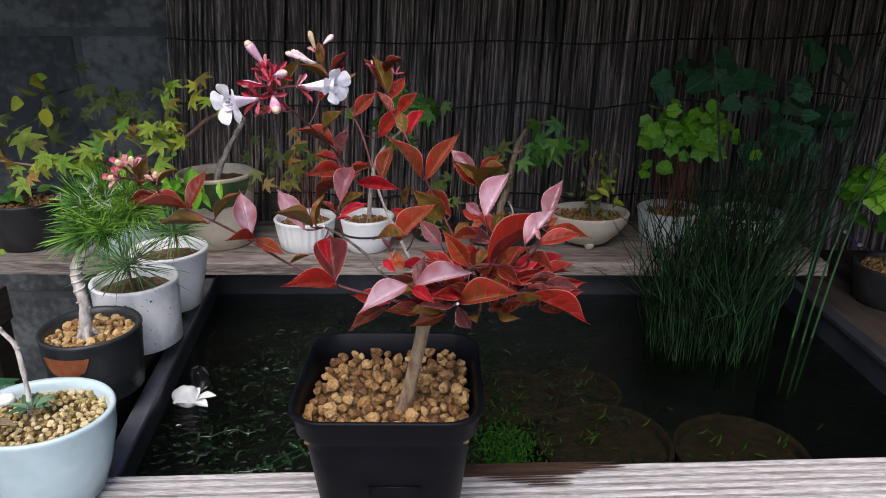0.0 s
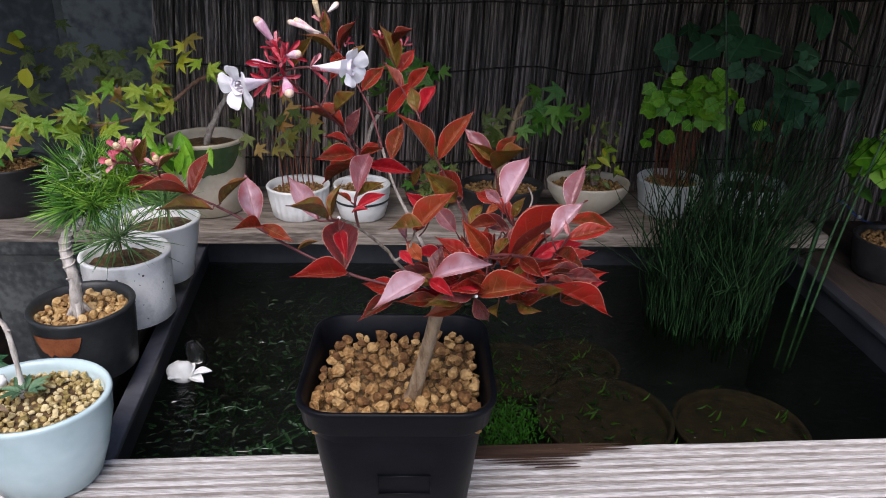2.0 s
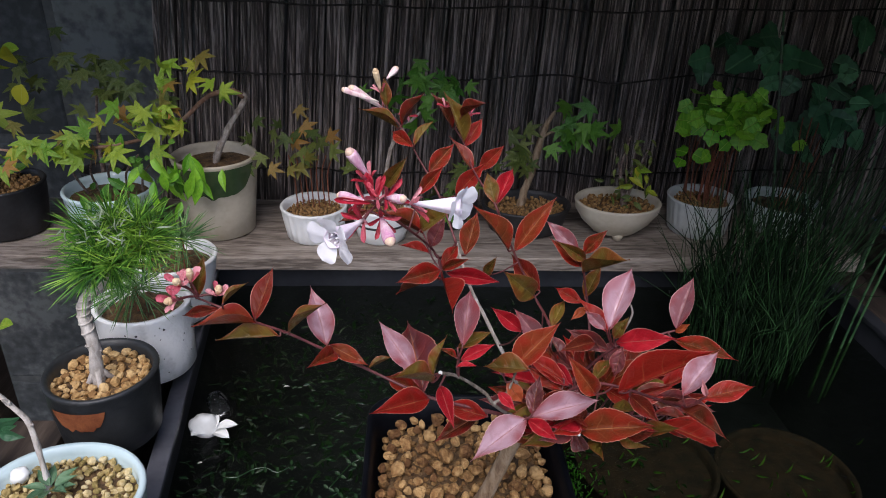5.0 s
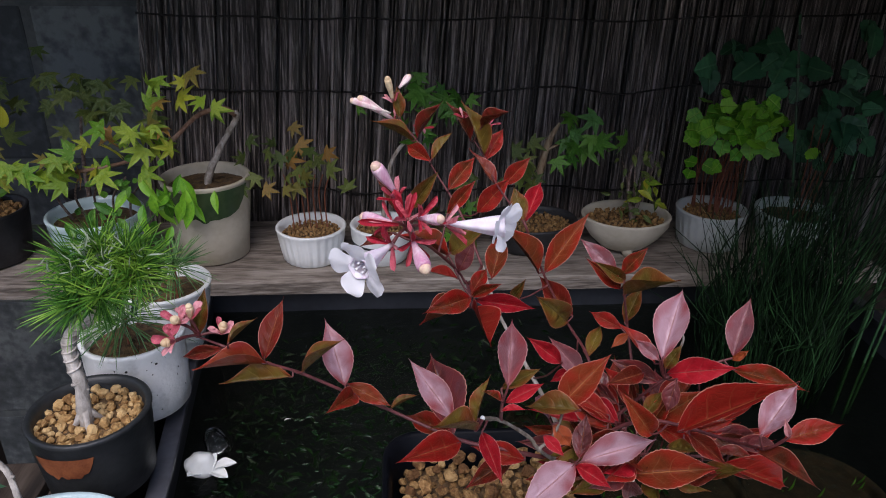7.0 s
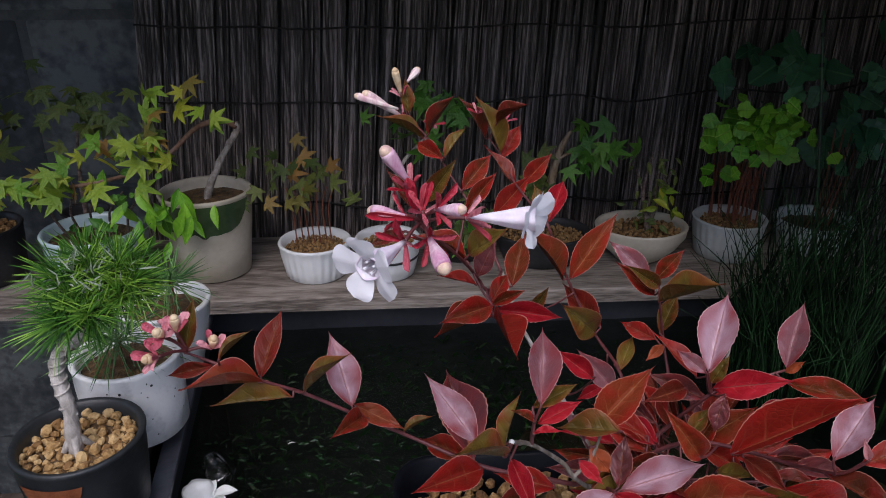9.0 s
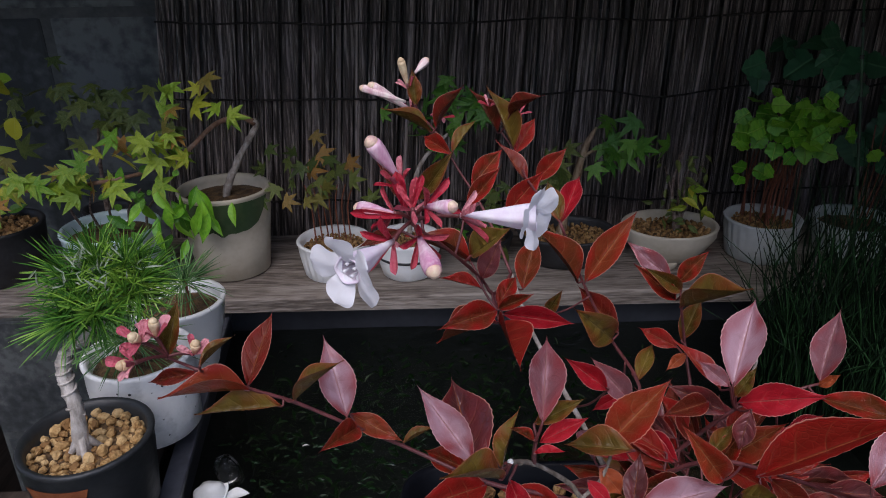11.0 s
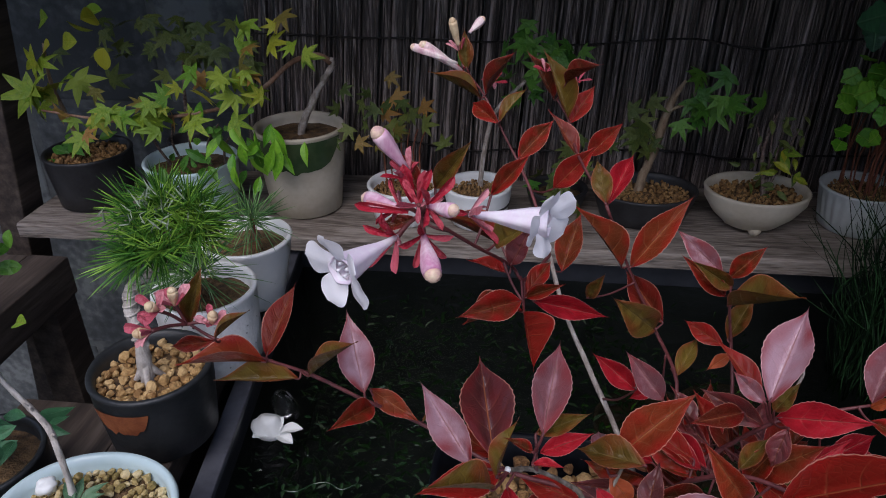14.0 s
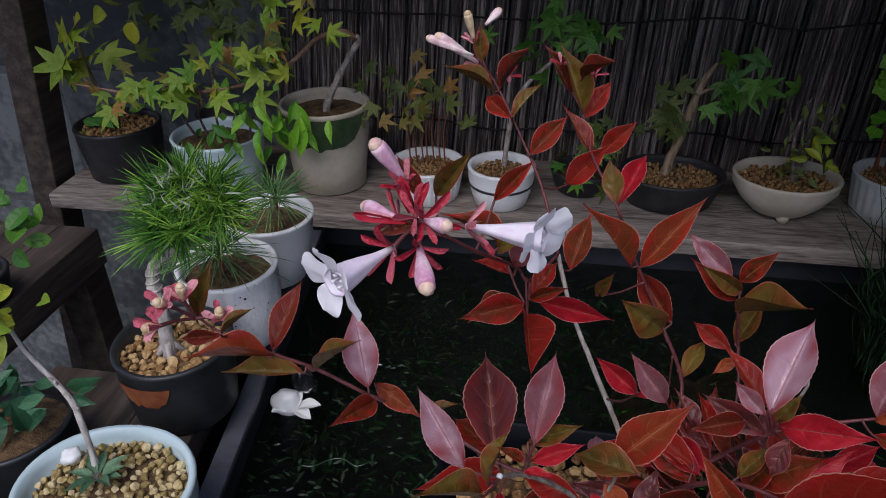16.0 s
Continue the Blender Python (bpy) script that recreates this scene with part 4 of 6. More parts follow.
# the spreading low twigs
branch([TRUNK_TOP, (0.036, -0.044, 0.176), (0.0477, -0.0519, 0.1881), (0.0597, -0.0625, 0.1925), (0.0690, -0.0740, 0.1960), (0.0690, -0.0925, 0.2085)], 0.0020, 0.0011, STEM_RED)
branch([TRUNK_TOP, (0.034, -0.058, 0.170), (0.0385, -0.0689, 0.1753)], 0.0018, 0.0016, BARK_DARK)
branch([TRUNK_TOP, (0.050, -0.050, 0.170), (0.068, -0.060, 0.177), (0.0818, -0.0583, 0.1778)], 0.0016, 0.0012, STEM_RED)
branch([TRUNK_TOP, (0.045, -0.032, 0.176), (0.0580, -0.0390, 0.1975), (0.0720, -0.0360, 0.2000), (0.0845, -0.0365, 0.2045)], 0.0018, 0.001, STEM_RED)
branch([(0.0650, -0.0300, 0.2015), (0.0672, -0.0290, 0.2085), (0.0645, -0.0300, 0.2150)], 0.0012, 0.0008, BARK_PALE)
for p in ((0.0021, -0.0735, 0.1950), (-0.0018, -0.0733, 0.2005), (-0.0125, -0.0800, 0.2129), (-0.0165, -0.0840, 0.2168), (0.0062, -0.009, 0.191), (-0.0022, 0.0018, 0.2051)):
    bm = bmesh.new()
    bmesh.ops.create_icosphere(bm, subdivisions=2, radius=0.00085, matrix=Matrix.Translation(p))
    for v in bm.verts:
        v.co += v.normal * 0.0005 * noise.noise(v.co * 900)
    part("knot", bm, BARK_GREY, abelia, "rough knot on the twig")
for p in ((0.0386, -0.0692, 0.1756), (0.0820, -0.0583, 0.1779), (-0.0195, -0.0877, 0.2203)):
    bm = bmesh.new()
    bmesh.ops.create_icosphere(bm, subdivisions=2, radius=0.0008, matrix=Matrix.Translation(p))
    part("cut_end", bm, WHITE_FOAM, abelia, "pale cut branch end")

SHAPES = {k: [blade(ovate, LEAF[k], f, c, 30, 8, 0.022, wave=w) for f, c, w in ((0.20, 0.16, 0.012), (0.30, 0.22, 0.016), (0.13, 0.06, 0.018), (0.25, -0.05, 0.014))] for k in LEAF}
EYE_SIDE = Vector((-0.0442, -0.2469, 0.348))


def leaf(base, tip, kind, turn, wide):
    """One abelia leaf; turn: degrees by which its face is turned out of the open side of the plant about its own length."""
    b, t = Vector(base), Vector(tip)
    n = EYE_SIDE - (b + t) / 2
    n.rotate(Quaternion((t - b).normalized(), radians(turn)))
    me = SHAPES[kind][rng.randrange(4)]
    put("leaf", me, abelia, along(b, t, n, (t - b).length * wide * 0.90))
    twig = min(TWIG_POINTS, key=lambda p: (p - b).length)
    gap = (twig - b).length
    if 0.0012 < gap < 0.030:
        part("petiole", tube([twig, twig.lerp(b, 0.5) - Vector((0, 0, 0.08 * gap)), b, b.lerp(t, 0.06)], [0.00042, 0.00038, 0.00036, 0.0002], 6), STEM_RED, abelia)


# leaves of the long outreaching branch
leaf((-0.0927, -0.0454, 0.2151), (-0.0866, -0.0302, 0.2324), "dark", -20, 0.40)
leaf((-0.0912, -0.0500, 0.2166), (-0.1123, -0.0601, 0.2242), "bronze", 52, 0.30)
leaf((-0.0831, -0.0462, 0.2081), (-0.1079, -0.0510, 0.2089), "olive", 33, 0.35)
leaf((-0.0793, -0.0481, 0.2109), (-0.0645, -0.0492, 0.2269), "olive", -75, 0.35)
leaf((-0.0650, -0.0406, 0.1993), (-0.0724, -0.0269, 0.2210), "lilac_sheen", 6, 0.48)
leaf((-0.0610, -0.0467, 0.2000), (-0.0689, -0.0651, 0.2069), "red", 6, 0.38)
leaf((-0.0649, -0.0336, 0.1951), (-0.0473, -0.0418, 0.1899), "bronze", -6, 0.39)
leaf((-0.0485, -0.0322, 0.1813), (-0.0374, -0.0284, 0.1863), "olive", -55, 0.35)
leaf((-0.1146, -0.0457, 0.2255), (-0.1116, -0.0386, 0.2416), "olive", -6, 0.37)
leaf((-0.1045, -0.0516, 0.2243), (-0.1197, -0.0517, 0.2212), "dark", 6, 0.35)
leaf((-0.1007, -0.0591, 0.2308), (-0.0918, -0.0548, 0.2388), "olive", -66, 0.35)
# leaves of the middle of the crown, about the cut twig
leaf((-0.0283, -0.0845, 0.2178), (-0.0419, -0.0740, 0.2337), "lilac_sheen", 6, 0.41)
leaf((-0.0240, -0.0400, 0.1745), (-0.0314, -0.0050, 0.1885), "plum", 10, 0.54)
leaf((-0.0219, -0.0916, 0.2215), (-0.0185, -0.0875, 0.2362), "olive", -42, 0.35)
leaf((-0.0225, -0.0964, 0.2228), (-0.0354, -0.1059, 0.2339), "olive", 55, 0.35)
leaf((-0.0230, -0.0322, 0.1675), (-0.0431, -0.0139, 0.1647), "red", 6, 0.38)
leaf((-0.0218, -0.0473, 0.1768), (-0.0469, -0.0632, 0.1815), "red", 6, 0.42)
leaf((-0.0195, -0.0873, 0.2144), (-0.0151, -0.1045, 0.2096), "bright", -6, 0.35)
leaf((-0.0140, -0.0885, 0.2271), (-0.0204, -0.0901, 0.2327), "red", 34, 0.35)
leaf((-0.0120, -0.0861, 0.2302), (-0.0083, -0.0674, 0.2442), "lilac_sheen", 6, 0.43)
leaf((-0.0123, -0.0855, 0.2241), (-0.0001, -0.0840, 0.2302), "bright", -6, 0.40)
leaf((-0.0134, -0.0830, 0.2275), (-0.0008, -0.0814, 0.2337), "olive", -6, 0.37)
leaf((-0.0139, -0.0882, 0.2230), (-0.0068, -0.0908, 0.2259), "bright", -38, 0.35)
# leaves of the crown's front, above the trunk
leaf((0.0105, -0.0634, 0.2041), (0.0280, -0.0597, 0.2240), "bronze", -6, 0.49)
leaf((0.0149, -0.0744, 0.2116), (-0.0021, -0.0646, 0.2072), "olive", 28, 0.52)
leaf((0.0069, -0.0666, 0.2016), (0.0051, -0.0518, 0.2029), "lilac_sheen", 6, 0.35)
leaf((0.0073, -0.0699, 0.2026), (0.0144, -0.0713, 0.1931), "orange", -6, 0.60)
leaf((0.0183, -0.0332, 0.2018), (0.0044, -0.0288, 0.2117), "bright", 6, 0.45)
leaf((0.0308, -0.0188, 0.1864), (0.0178, -0.0120, 0.2005), "lilac_sheen", 6, 0.49)
leaf((0.0368, 0.0085, 0.1702), (0.0247, 0.0105, 0.1608), "bright", 6, 0.38)
leaf((0.0192, -0.0660, 0.1832), (0.0231, -0.0562, 0.1963), "plum", -6, 0.49)
leaf((0.0188, -0.0687, 0.1843), (0.0469, -0.0667, 0.1923), "lilac_sheen", -6, 0.43)
leaf((0.0159, -0.0719, 0.1863), (-0.0069, -0.0879, 0.1803), "lilac_sheen", 6, 0.48)
leaf((0.0169, -0.0693, 0.1837), (0.0285, -0.0775, 0.1798), "bright", -6, 0.49)
leaf((0.0337, -0.0500, 0.1605), (0.0141, -0.0494, 0.1541), "orange", 6, 0.46)
leaf((0.0043, -0.0450, 0.1646), (-0.0168, -0.0387, 0.1673), "red", 6, 0.47)
leaf((0.0025, -0.0350, 0.1582), (-0.0195, -0.0415, 0.1473), "dark", 6, 0.39)
leaf((0.0041, -0.0706, 0.1985), (0.0106, -0.0772, 0.1944), "bright", -6, 0.49)
# leaves of the spreading low twigs
leaf((0.0397, -0.0646, 0.1737), (0.0674, -0.0751, 0.1855), "bronze", -6, 0.49)
leaf((0.0723, -0.0664, 0.1793), (0.1037, -0.0606, 0.1604), "red", -24, 0.35)
leaf((0.0530, -0.0675, 0.1955), (0.0825, -0.0826, 0.2266), "red", -20, 0.29)
leaf((0.0830, -0.0414, 0.2026), (0.1012, -0.0617, 0.2070), "red", -25, 0.35)
leaf((0.0578, -0.0658, 0.1930), (0.0679, -0.0776, 0.1882), "dark", -6, 0.49)
leaf((0.0549, -0.0427, 0.1786), (0.0694, -0.0521, 0.1740), "red", -6, 0.49)
leaf((0.0551, -0.0417, 0.1787), (0.0704, -0.0483, 0.1989), "bronze", -6, 0.48)
leaf((0.0590, -0.0467, 0.2028), (0.0566, -0.0478, 0.1873), "plum", 6, 0.49)
leaf((0.0438, -0.0671, 0.1942), (0.0310, -0.0661, 0.2122), "bronze", 6, 0.42)
leaf((0.0483, -0.0475, 0.1859), (0.0571, -0.0413, 0.1942), "olive", -6, 0.49)
leaf((0.0498, -0.0371, 0.1990), (0.0331, -0.0430, 0.1985), "dark", 6, 0.46)
leaf((0.0566, -0.0376, 0.1947), (0.0383, -0.0283, 0.2003), "plum", 6, 0.43)
leaf((0.0586, -0.0385, 0.1993), (0.0789, -0.0527, 0.2115), "bright", -6, 0.42)
leaf((0.0845, -0.0368, 0.2056), (0.0927, -0.0263, 0.2261), "lilac_sheen", -6, 0.46)
leaf((0.0848, -0.0363, 0.2034), (0.0891, -0.0394, 0.2098), "orange", -6, 0.49)
leaf((0.0665, -0.0932, 0.2140), (0.0806, -0.0844, 0.2275), "lilac_sheen", -6, 0.49)
leaf((0.0716, -0.0968, 0.2157), (0.0904, -0.0961, 0.2207), "red", -6, 0.45)
leaf((0.0724, -0.0980, 0.2177), (0.0701, -0.0972, 0.2244), "pinkish", 6, 0.35)
leaf((0.0682, -0.0902, 0.2062), (0.0763, -0.1109, 0.2108), "dark", -33, 0.35)
leaf((0.0523, -0.0441, 0.1785), (0.0608, -0.0429, 0.1947), "red", -6, 0.49)
leaf((0.0385, -0.0600, 0.1710), (0.0460, -0.0600, 0.1560), "plum", 6, 0.50)
# leaves of the short upright twig
leaf((0.0503, 0.0090, 0.2198), (0.0339, 0.0159, 0.2330), "lilac_sheen", 6, 0.41)
leaf((0.0533, 0.0103, 0.2177), (0.0629, 0.0097, 0.2310), "red", -6, 0.49)
leaf((0.0501, -0.0029, 0.2146), (0.0642, -0.0253, 0.2324), "olive", -64, 0.35)
leaf((0.0536, 0.0005, 0.1988), (0.0620, 0.0076, 0.2137), "olive", -6, 0.45)
leaf((0.0529, 0.0043, 0.2173), (0.0374, 0.0007, 0.2289), "olive", 6, 0.35)
leaf((0.0517, 0.0059, 0.2130), (0.0352, 0.0064, 0.2278), "red", 6, 0.35)
leaf((0.0532, 0.0020, 0.1950), (0.0413, 0.0137, 0.1973), "red", 6, 0.47)
leaf((0.0592, -0.0252, 0.1948), (0.0472, -0.0079, 0.2054), "red", 39, 0.35)
leaf((0.0537, -0.0051, 0.1968), (0.0456, -0.0087, 0.1920), "orange", 6, 0.49)
leaf((0.0388, -0.0000, 0.1819), (0.0471, 0.0113, 0.1919), "olive", -6, 0.44)
leaf((0.0521, -0.0466, 0.2111), (0.0659, -0.0238, 0.2290), "lilac_sheen", -6, 0.45)
leaf((0.0500, -0.0492, 0.2131), (0.0418, -0.0421, 0.2184), "lilac_sheen", 6, 0.49)
leaf((0.0570, -0.0398, 0.2024), (0.0620, -0.0397, 0.2137), "olive", -6, 0.49)
# leaves of the tall middle twig
leaf((0.0320, 0.0139, 0.1917), (0.0137, -0.0004, 0.2135), "olive", 6, 0.46)
leaf((0.0356, 0.0193, 0.1914), (0.0219, 0.0360, 0.2044), "dark", 6, 0.49)
leaf((0.0219, 0.0233, 0.2123), (0.0411, 0.0279, 0.2406), "bronze", -6, 0.36)
leaf((0.0185, 0.0218, 0.2130), (0.0007, 0.0141, 0.2417), "bronze", 49, 0.35)
leaf((0.0101, 0.0196, 0.2393), (0.0064, 0.0310, 0.2519), "olive", 6, 0.49)
leaf((0.0111, 0.0223, 0.2380), (0.0205, 0.0389, 0.2506), "bright", -6, 0.40)
leaf((-0.0069, 0.0465, 0.2326), (0.0073, 0.0409, 0.2529), "red", -6, 0.43)
leaf((0.0046, 0.0458, 0.2464), (0.0169, 0.0472, 0.2598), "red", -6, 0.49)
leaf((0.0016, 0.0471, 0.2450), (-0.0104, 0.0574, 0.2610), "dark", 46, 0.35)
leaf((-0.0212, 0.0431, 0.2456), (-0.0082, 0.0502, 0.2596), "red", -6, 0.49)
leaf((-0.0274, -0.0352, 0.2660), (-0.0171, -0.0305, 0.2768), "red", -6, 0.38)
# leaves of the top twig
leaf((-0.0426, 0.0659, 0.2729), (-0.0439, 0.0675, 0.2880), "olive", 6, 0.44)
leaf((-0.0290, 0.0469, 0.2578), (-0.0408, 0.0578, 0.2633), "red", 6, 0.47)
leaf((-0.0287, 0.0450, 0.2591), (-0.0192, 0.0517, 0.2712), "olive", -34, 0.35)
leaf((-0.0347, 0.0604, 0.2650), (-0.0231, 0.0560, 0.2831), "dark", -45, 0.35)
leaf((-0.0367, 0.0601, 0.2632), (-0.0550, 0.0540, 0.2765), "olive", 74, 0.35)
leaf((-0.0025, 0.0656, 0.2542), (-0.0122, 0.0735, 0.2800), "olive", 28, 0.35)
leaf((-0.0015, 0.0668, 0.2520), (0.0081, 0.0757, 0.2656), "red", -6, 0.48)
leaf((-0.0080, 0.0771, 0.2583), (-0.0190, 0.0825, 0.2771), "dark", 28, 0.35)
leaf((-0.0042, 0.0670, 0.2680), (0.0067, 0.0566, 0.2796), "dark", -63, 0.35)
# leaves of the flowering twig
leaf((-0.0261, -0.0345, 0.2509), (-0.0145, -0.0424, 0.2628), "olive", -26, 0.50)
leaf((-0.0215, -0.0213, 0.2368), (-0.0154, -0.0213, 0.2515), "plum", -6, 0.49)
leaf((-0.0036, 0.0142, 0.2146), (0.0026, 0.0253, 0.2332), "bronze", -6, 0.49)
leaf((-0.0179, -0.0324, 0.2315), (-0.0356, -0.0434, 0.2319), "red", 6, 0.49)
leaf((-0.0170, -0.0280, 0.2248), (-0.0380, -0.0181, 0.2136), "red", 47, 0.35)
leaf((-0.0141, -0.0145, 0.2201), (0.0102, -0.0178, 0.2174), "bright", -6, 0.35)
leaf((-0.0168, -0.0305, 0.2259), (-0.0143, -0.0622, 0.2285), "red", -43, 0.35)
leaf((-0.0168, -0.0194, 0.2252), (-0.0083, -0.0044, 0.2300), "red", -6, 0.40)
leaf((-0.0168, -0.0232, 0.2266), (-0.0050, -0.0237, 0.2325), "red", -6, 0.38)
leaf((-0.0218, -0.0206, 0.2332), (-0.0354, -0.0171, 0.2353), "red", 36, 0.35)
leaf((0.0078, 0.0257, 0.1966), (0.0125, 0.0193, 0.2114), "olive", -6, 0.36)
# leaves of round the flower cluster
leaf((-0.0404, -0.0504, 0.2742), (-0.0310, -0.0514, 0.2878), "olive", -6, 0.36)
leaf((-0.0457, -0.0471, 0.2645), (-0.0573, -0.0484, 0.2604), "dark", 18, 0.35)
leaf((-0.0440, -0.0509, 0.2729), (-0.0510, -0.0471, 0.2835), "dark", 22, 0.35)
leaf((-0.0247, -0.0141, 0.2393), (-0.0449, -0.0125, 0.2503), "red", 49, 0.35)

# a few inner leaves close round the fork, in the crown's shade
inner = random.Random(23)
for i in range(92):
    a, far = inner.uniform(0, 6.283), inner.uniform(0.4, 1.0)
    base = Vector((0.052 + 0.032 * far * math.cos(a), -0.046 + 0.024 * far * math.sin(a), inner.uniform(0.164, 0.181)))
    out = Vector((math.cos(a), 0.6 * math.sin(a) + 0.1, inner.uniform(0.0, 0.5))).normalized()
    leaf(base, base + out * inner.uniform(0.015, 0.023), inner.choice(("red", "dark", "olive", "plum", "red", "bright")), inner.uniform(-40, 40), 0.40)


def flower(base, mouth, roll, face, size=0.0075):
    """A trumpet with five spreading round lobes and stamens; face: the way in which its mouth looks."""
    b, m = Vector(base), Vector(mouth)
    d = m - b
    n = d.length
    rot = d.to_track_quat("Z", "Y").to_matrix().to_4x4()
    prof = [(0.0007, 0), (0.0009, 0.18 * n), (0.0013, 0.34 * n), (0.0022, 0.55 * n), (0.0029, 0.75 * n), (0.0033, 0.9 * n), (0.0034, n), (0.0031, n), (0.0027, 0.85 * n), (0.0017, 0.6 * n), (0.0007, 0.35 * n)]
    bm = lathe(prof, n=30, flute=5, depth=0.0004, zone=(3, 7), wob=0.06)
    bmesh.ops.transform(bm, matrix=Matrix.Translation(b) @ rot, verts=bm.verts)
    tubeob = part("flower", bm, TUBE, abelia, "white trumpet flower with a lilac tube")
    me = blade(lambda u: (0.27 + 0.26 * min(1.0, u / 0.6) ** 0.9) * (1 - max(0.0, (u - 0.62) / 0.38) ** 2.6) ** 0.5, PETAL, -0.08, 0.38, 14, 8, name="petal", wave=0.03)
    ring = Matrix.Translation(m - d.normalized() * 0.0008) @ Vector(face).to_track_quat("Z", "Y").to_matrix().to_4x4() @ Matrix.Rotation(roll, 4, "Z")
    for k in range(5):
        spin = Matrix.Rotation(2 * pi * k / 5, 4, "Z")
        lay = Matrix.Translation((0.0020, 0, 0)) @ Matrix.Rotation(radians((-38, -28, -20, -34, -24)[k]), 4, "Y") @ Matrix.Rotation(0.12 * (k - 2), 4, "X") @ Matrix.Diagonal((size * (1.0, 0.92, 1.06, 0.95, 1.02)[k], size * 1.06, size, 1))
        ob = new("petal", me)
        ob.parent = tubeob
        ob.matrix_basis = ring @ spin @ lay
    for k in range(4):
        a = 2 * pi * k / 4 + 0.4
        bm = tube([(0.0008 * math.cos(a), 0.0008 * math.sin(a), 0.5 * n), (0.0012 * math.cos(a), 0.0012 * math.sin(a), 0.7 * n), (0.0014 * math.cos(a), 0.0014 * math.sin(a), 0.98 * n)], [0.0002, 0.0002, 0.0004], 6)
        bmesh.ops.transform(bm, matrix=Matrix.Translation(b) @ rot, verts=bm.verts)
        part("stamen", bm, PETAL, None).parent = tubeob


def bud(base, tip, r, mat=BUD):
    b, t = Vector(base), Vector(tip)
    d = t - b
    n = d.length
    m = Matrix.Translation(b) @ d.to_track_quat("Z", "Y").to_matrix().to_4x4()
    bm = lathe([(r * 0.26, 0), (r * 0.44, 0.25 * n), (r * 0.70, 0.50 * n), (r * 0.86, 0.70 * n), (r * 0.87, 0.84 * n), (r * 0.80, 0.93 * n)], n=20, wob=0.08, flute=5, depth=r * 0.10, zone=(1, 4))
    bmesh.ops.transform(bm, matrix=m, verts=bm.verts)
    ob = part("flower_bud", bm, mat, abelia, "pink flower bud with a cream tip")
    bm = lathe([(r * 0.66, 0.89 * n), (r * 0.72, 0.93 * n + r * 0.28), (r * 0.54, 0.93 * n + r * 0.60), (r * 0.30, 0.93 * n + r * 0.78), (r * 0.04, 0.93 * n + r * 0.84)], n=20, flute=5, depth=r * 0.08, zone=(2, 3))
    bmesh.ops.transform(bm, matrix=m, verts=bm.verts)
    part("bud_tip", bm, CREAM if mat == CREAM else BUD_TIP, None).parent = ob


flower((-0.0462, -0.0725, 0.2722), (-0.0550, -0.0885, 0.2724), 0.5, (-0.50, -0.80, -0.12), 0.0072)
flower((-0.0305, -0.0690, 0.2768), (-0.0132, -0.0725, 0.2776), 0.55, (0.84, -0.52, -0.10), 0.0062)
bud((-0.0446, -0.0650, 0.2850), (-0.0506, -0.0671, 0.2945), 0.0023)
bud((-0.0401, -0.0735, 0.2735), (-0.0368, -0.0830, 0.2690), 0.0026)
bud((-0.0460, -0.0685, 0.2775), (-0.0548, -0.0635, 0.2772), 0.0021)
bud((-0.0385, -0.0770, 0.2822), (-0.0325, -0.0818, 0.2838), 0.0019)
bud((-0.0452, 0.0800, 0.2680), (-0.0620, 0.0760, 0.2800), 0.0026, BUD_PALE)
bud((-0.0470, 0.0740, 0.2730), (-0.0660, 0.0760, 0.2790), 0.0020, BUD_PALE)
bud((-0.0455, 0.0660, 0.2800), (-0.0482, 0.0640, 0.2920), 0.0019, CREAM)
bud((-0.0428, 0.0780, 0.2842), (-0.0380, 0.0830, 0.2885), 0.0021, BUD_PALE)
TWIG_BUDS = (((-0.1148, -0.0595, 0.2395), (-0.1156, -0.0619, 0.2423)), ((-0.1160, -0.0630, 0.2350), (-0.1185, -0.0655, 0.2358)), ((-0.1130, -0.0540, 0.2375), (-0.1132, -0.0535, 0.2420)), ((-0.1040, -0.0525, 0.2310), (-0.1030, -0.0530, 0.2345)))
for p, q in TWIG_BUDS:
    bud(p, q, 0.0018, CREAM)


def calyx(base, ahead, length, kinds, hub=None, broad=0.28):
    """Five oblong sepals spreading round the foot of a flower or bud, and its short stalk from the twig's end."""
    b, ax = Vector(base), (Vector(ahead) - Vector(base)).normalized()
    side = ax.orthogonal().normalized()
    other = ax.cross(side)
    for k in range(5):
        a = 2 * pi * (k + 0.3 * rng.random()) / 5
        out = side * math.cos(a) + other * math.sin(a)
        d = (ax * rng.uniform(0.35, 0.9) + out * rng.uniform(0.7, 1.0)).normalized()
        n = length * rng.uniform(0.75, 1.1)
        foot = b + out * 0.0006
        put("sepal", rng.choice(kinds), abelia, along(foot, foot + d * n, ax * 0.4 - out + (EYE_SIDE - b).normalized() * 0.9, n * broad * rng.uniform(0.8, 1.2)))
    if hub:
        part("flower_stalk", tube([hub, (Vector(hub) + b) / 2 + Vector((0, 0, 0.0006)), b], [0.0005, 0.0005, 0.0007], 6), STEM_RED, abelia)


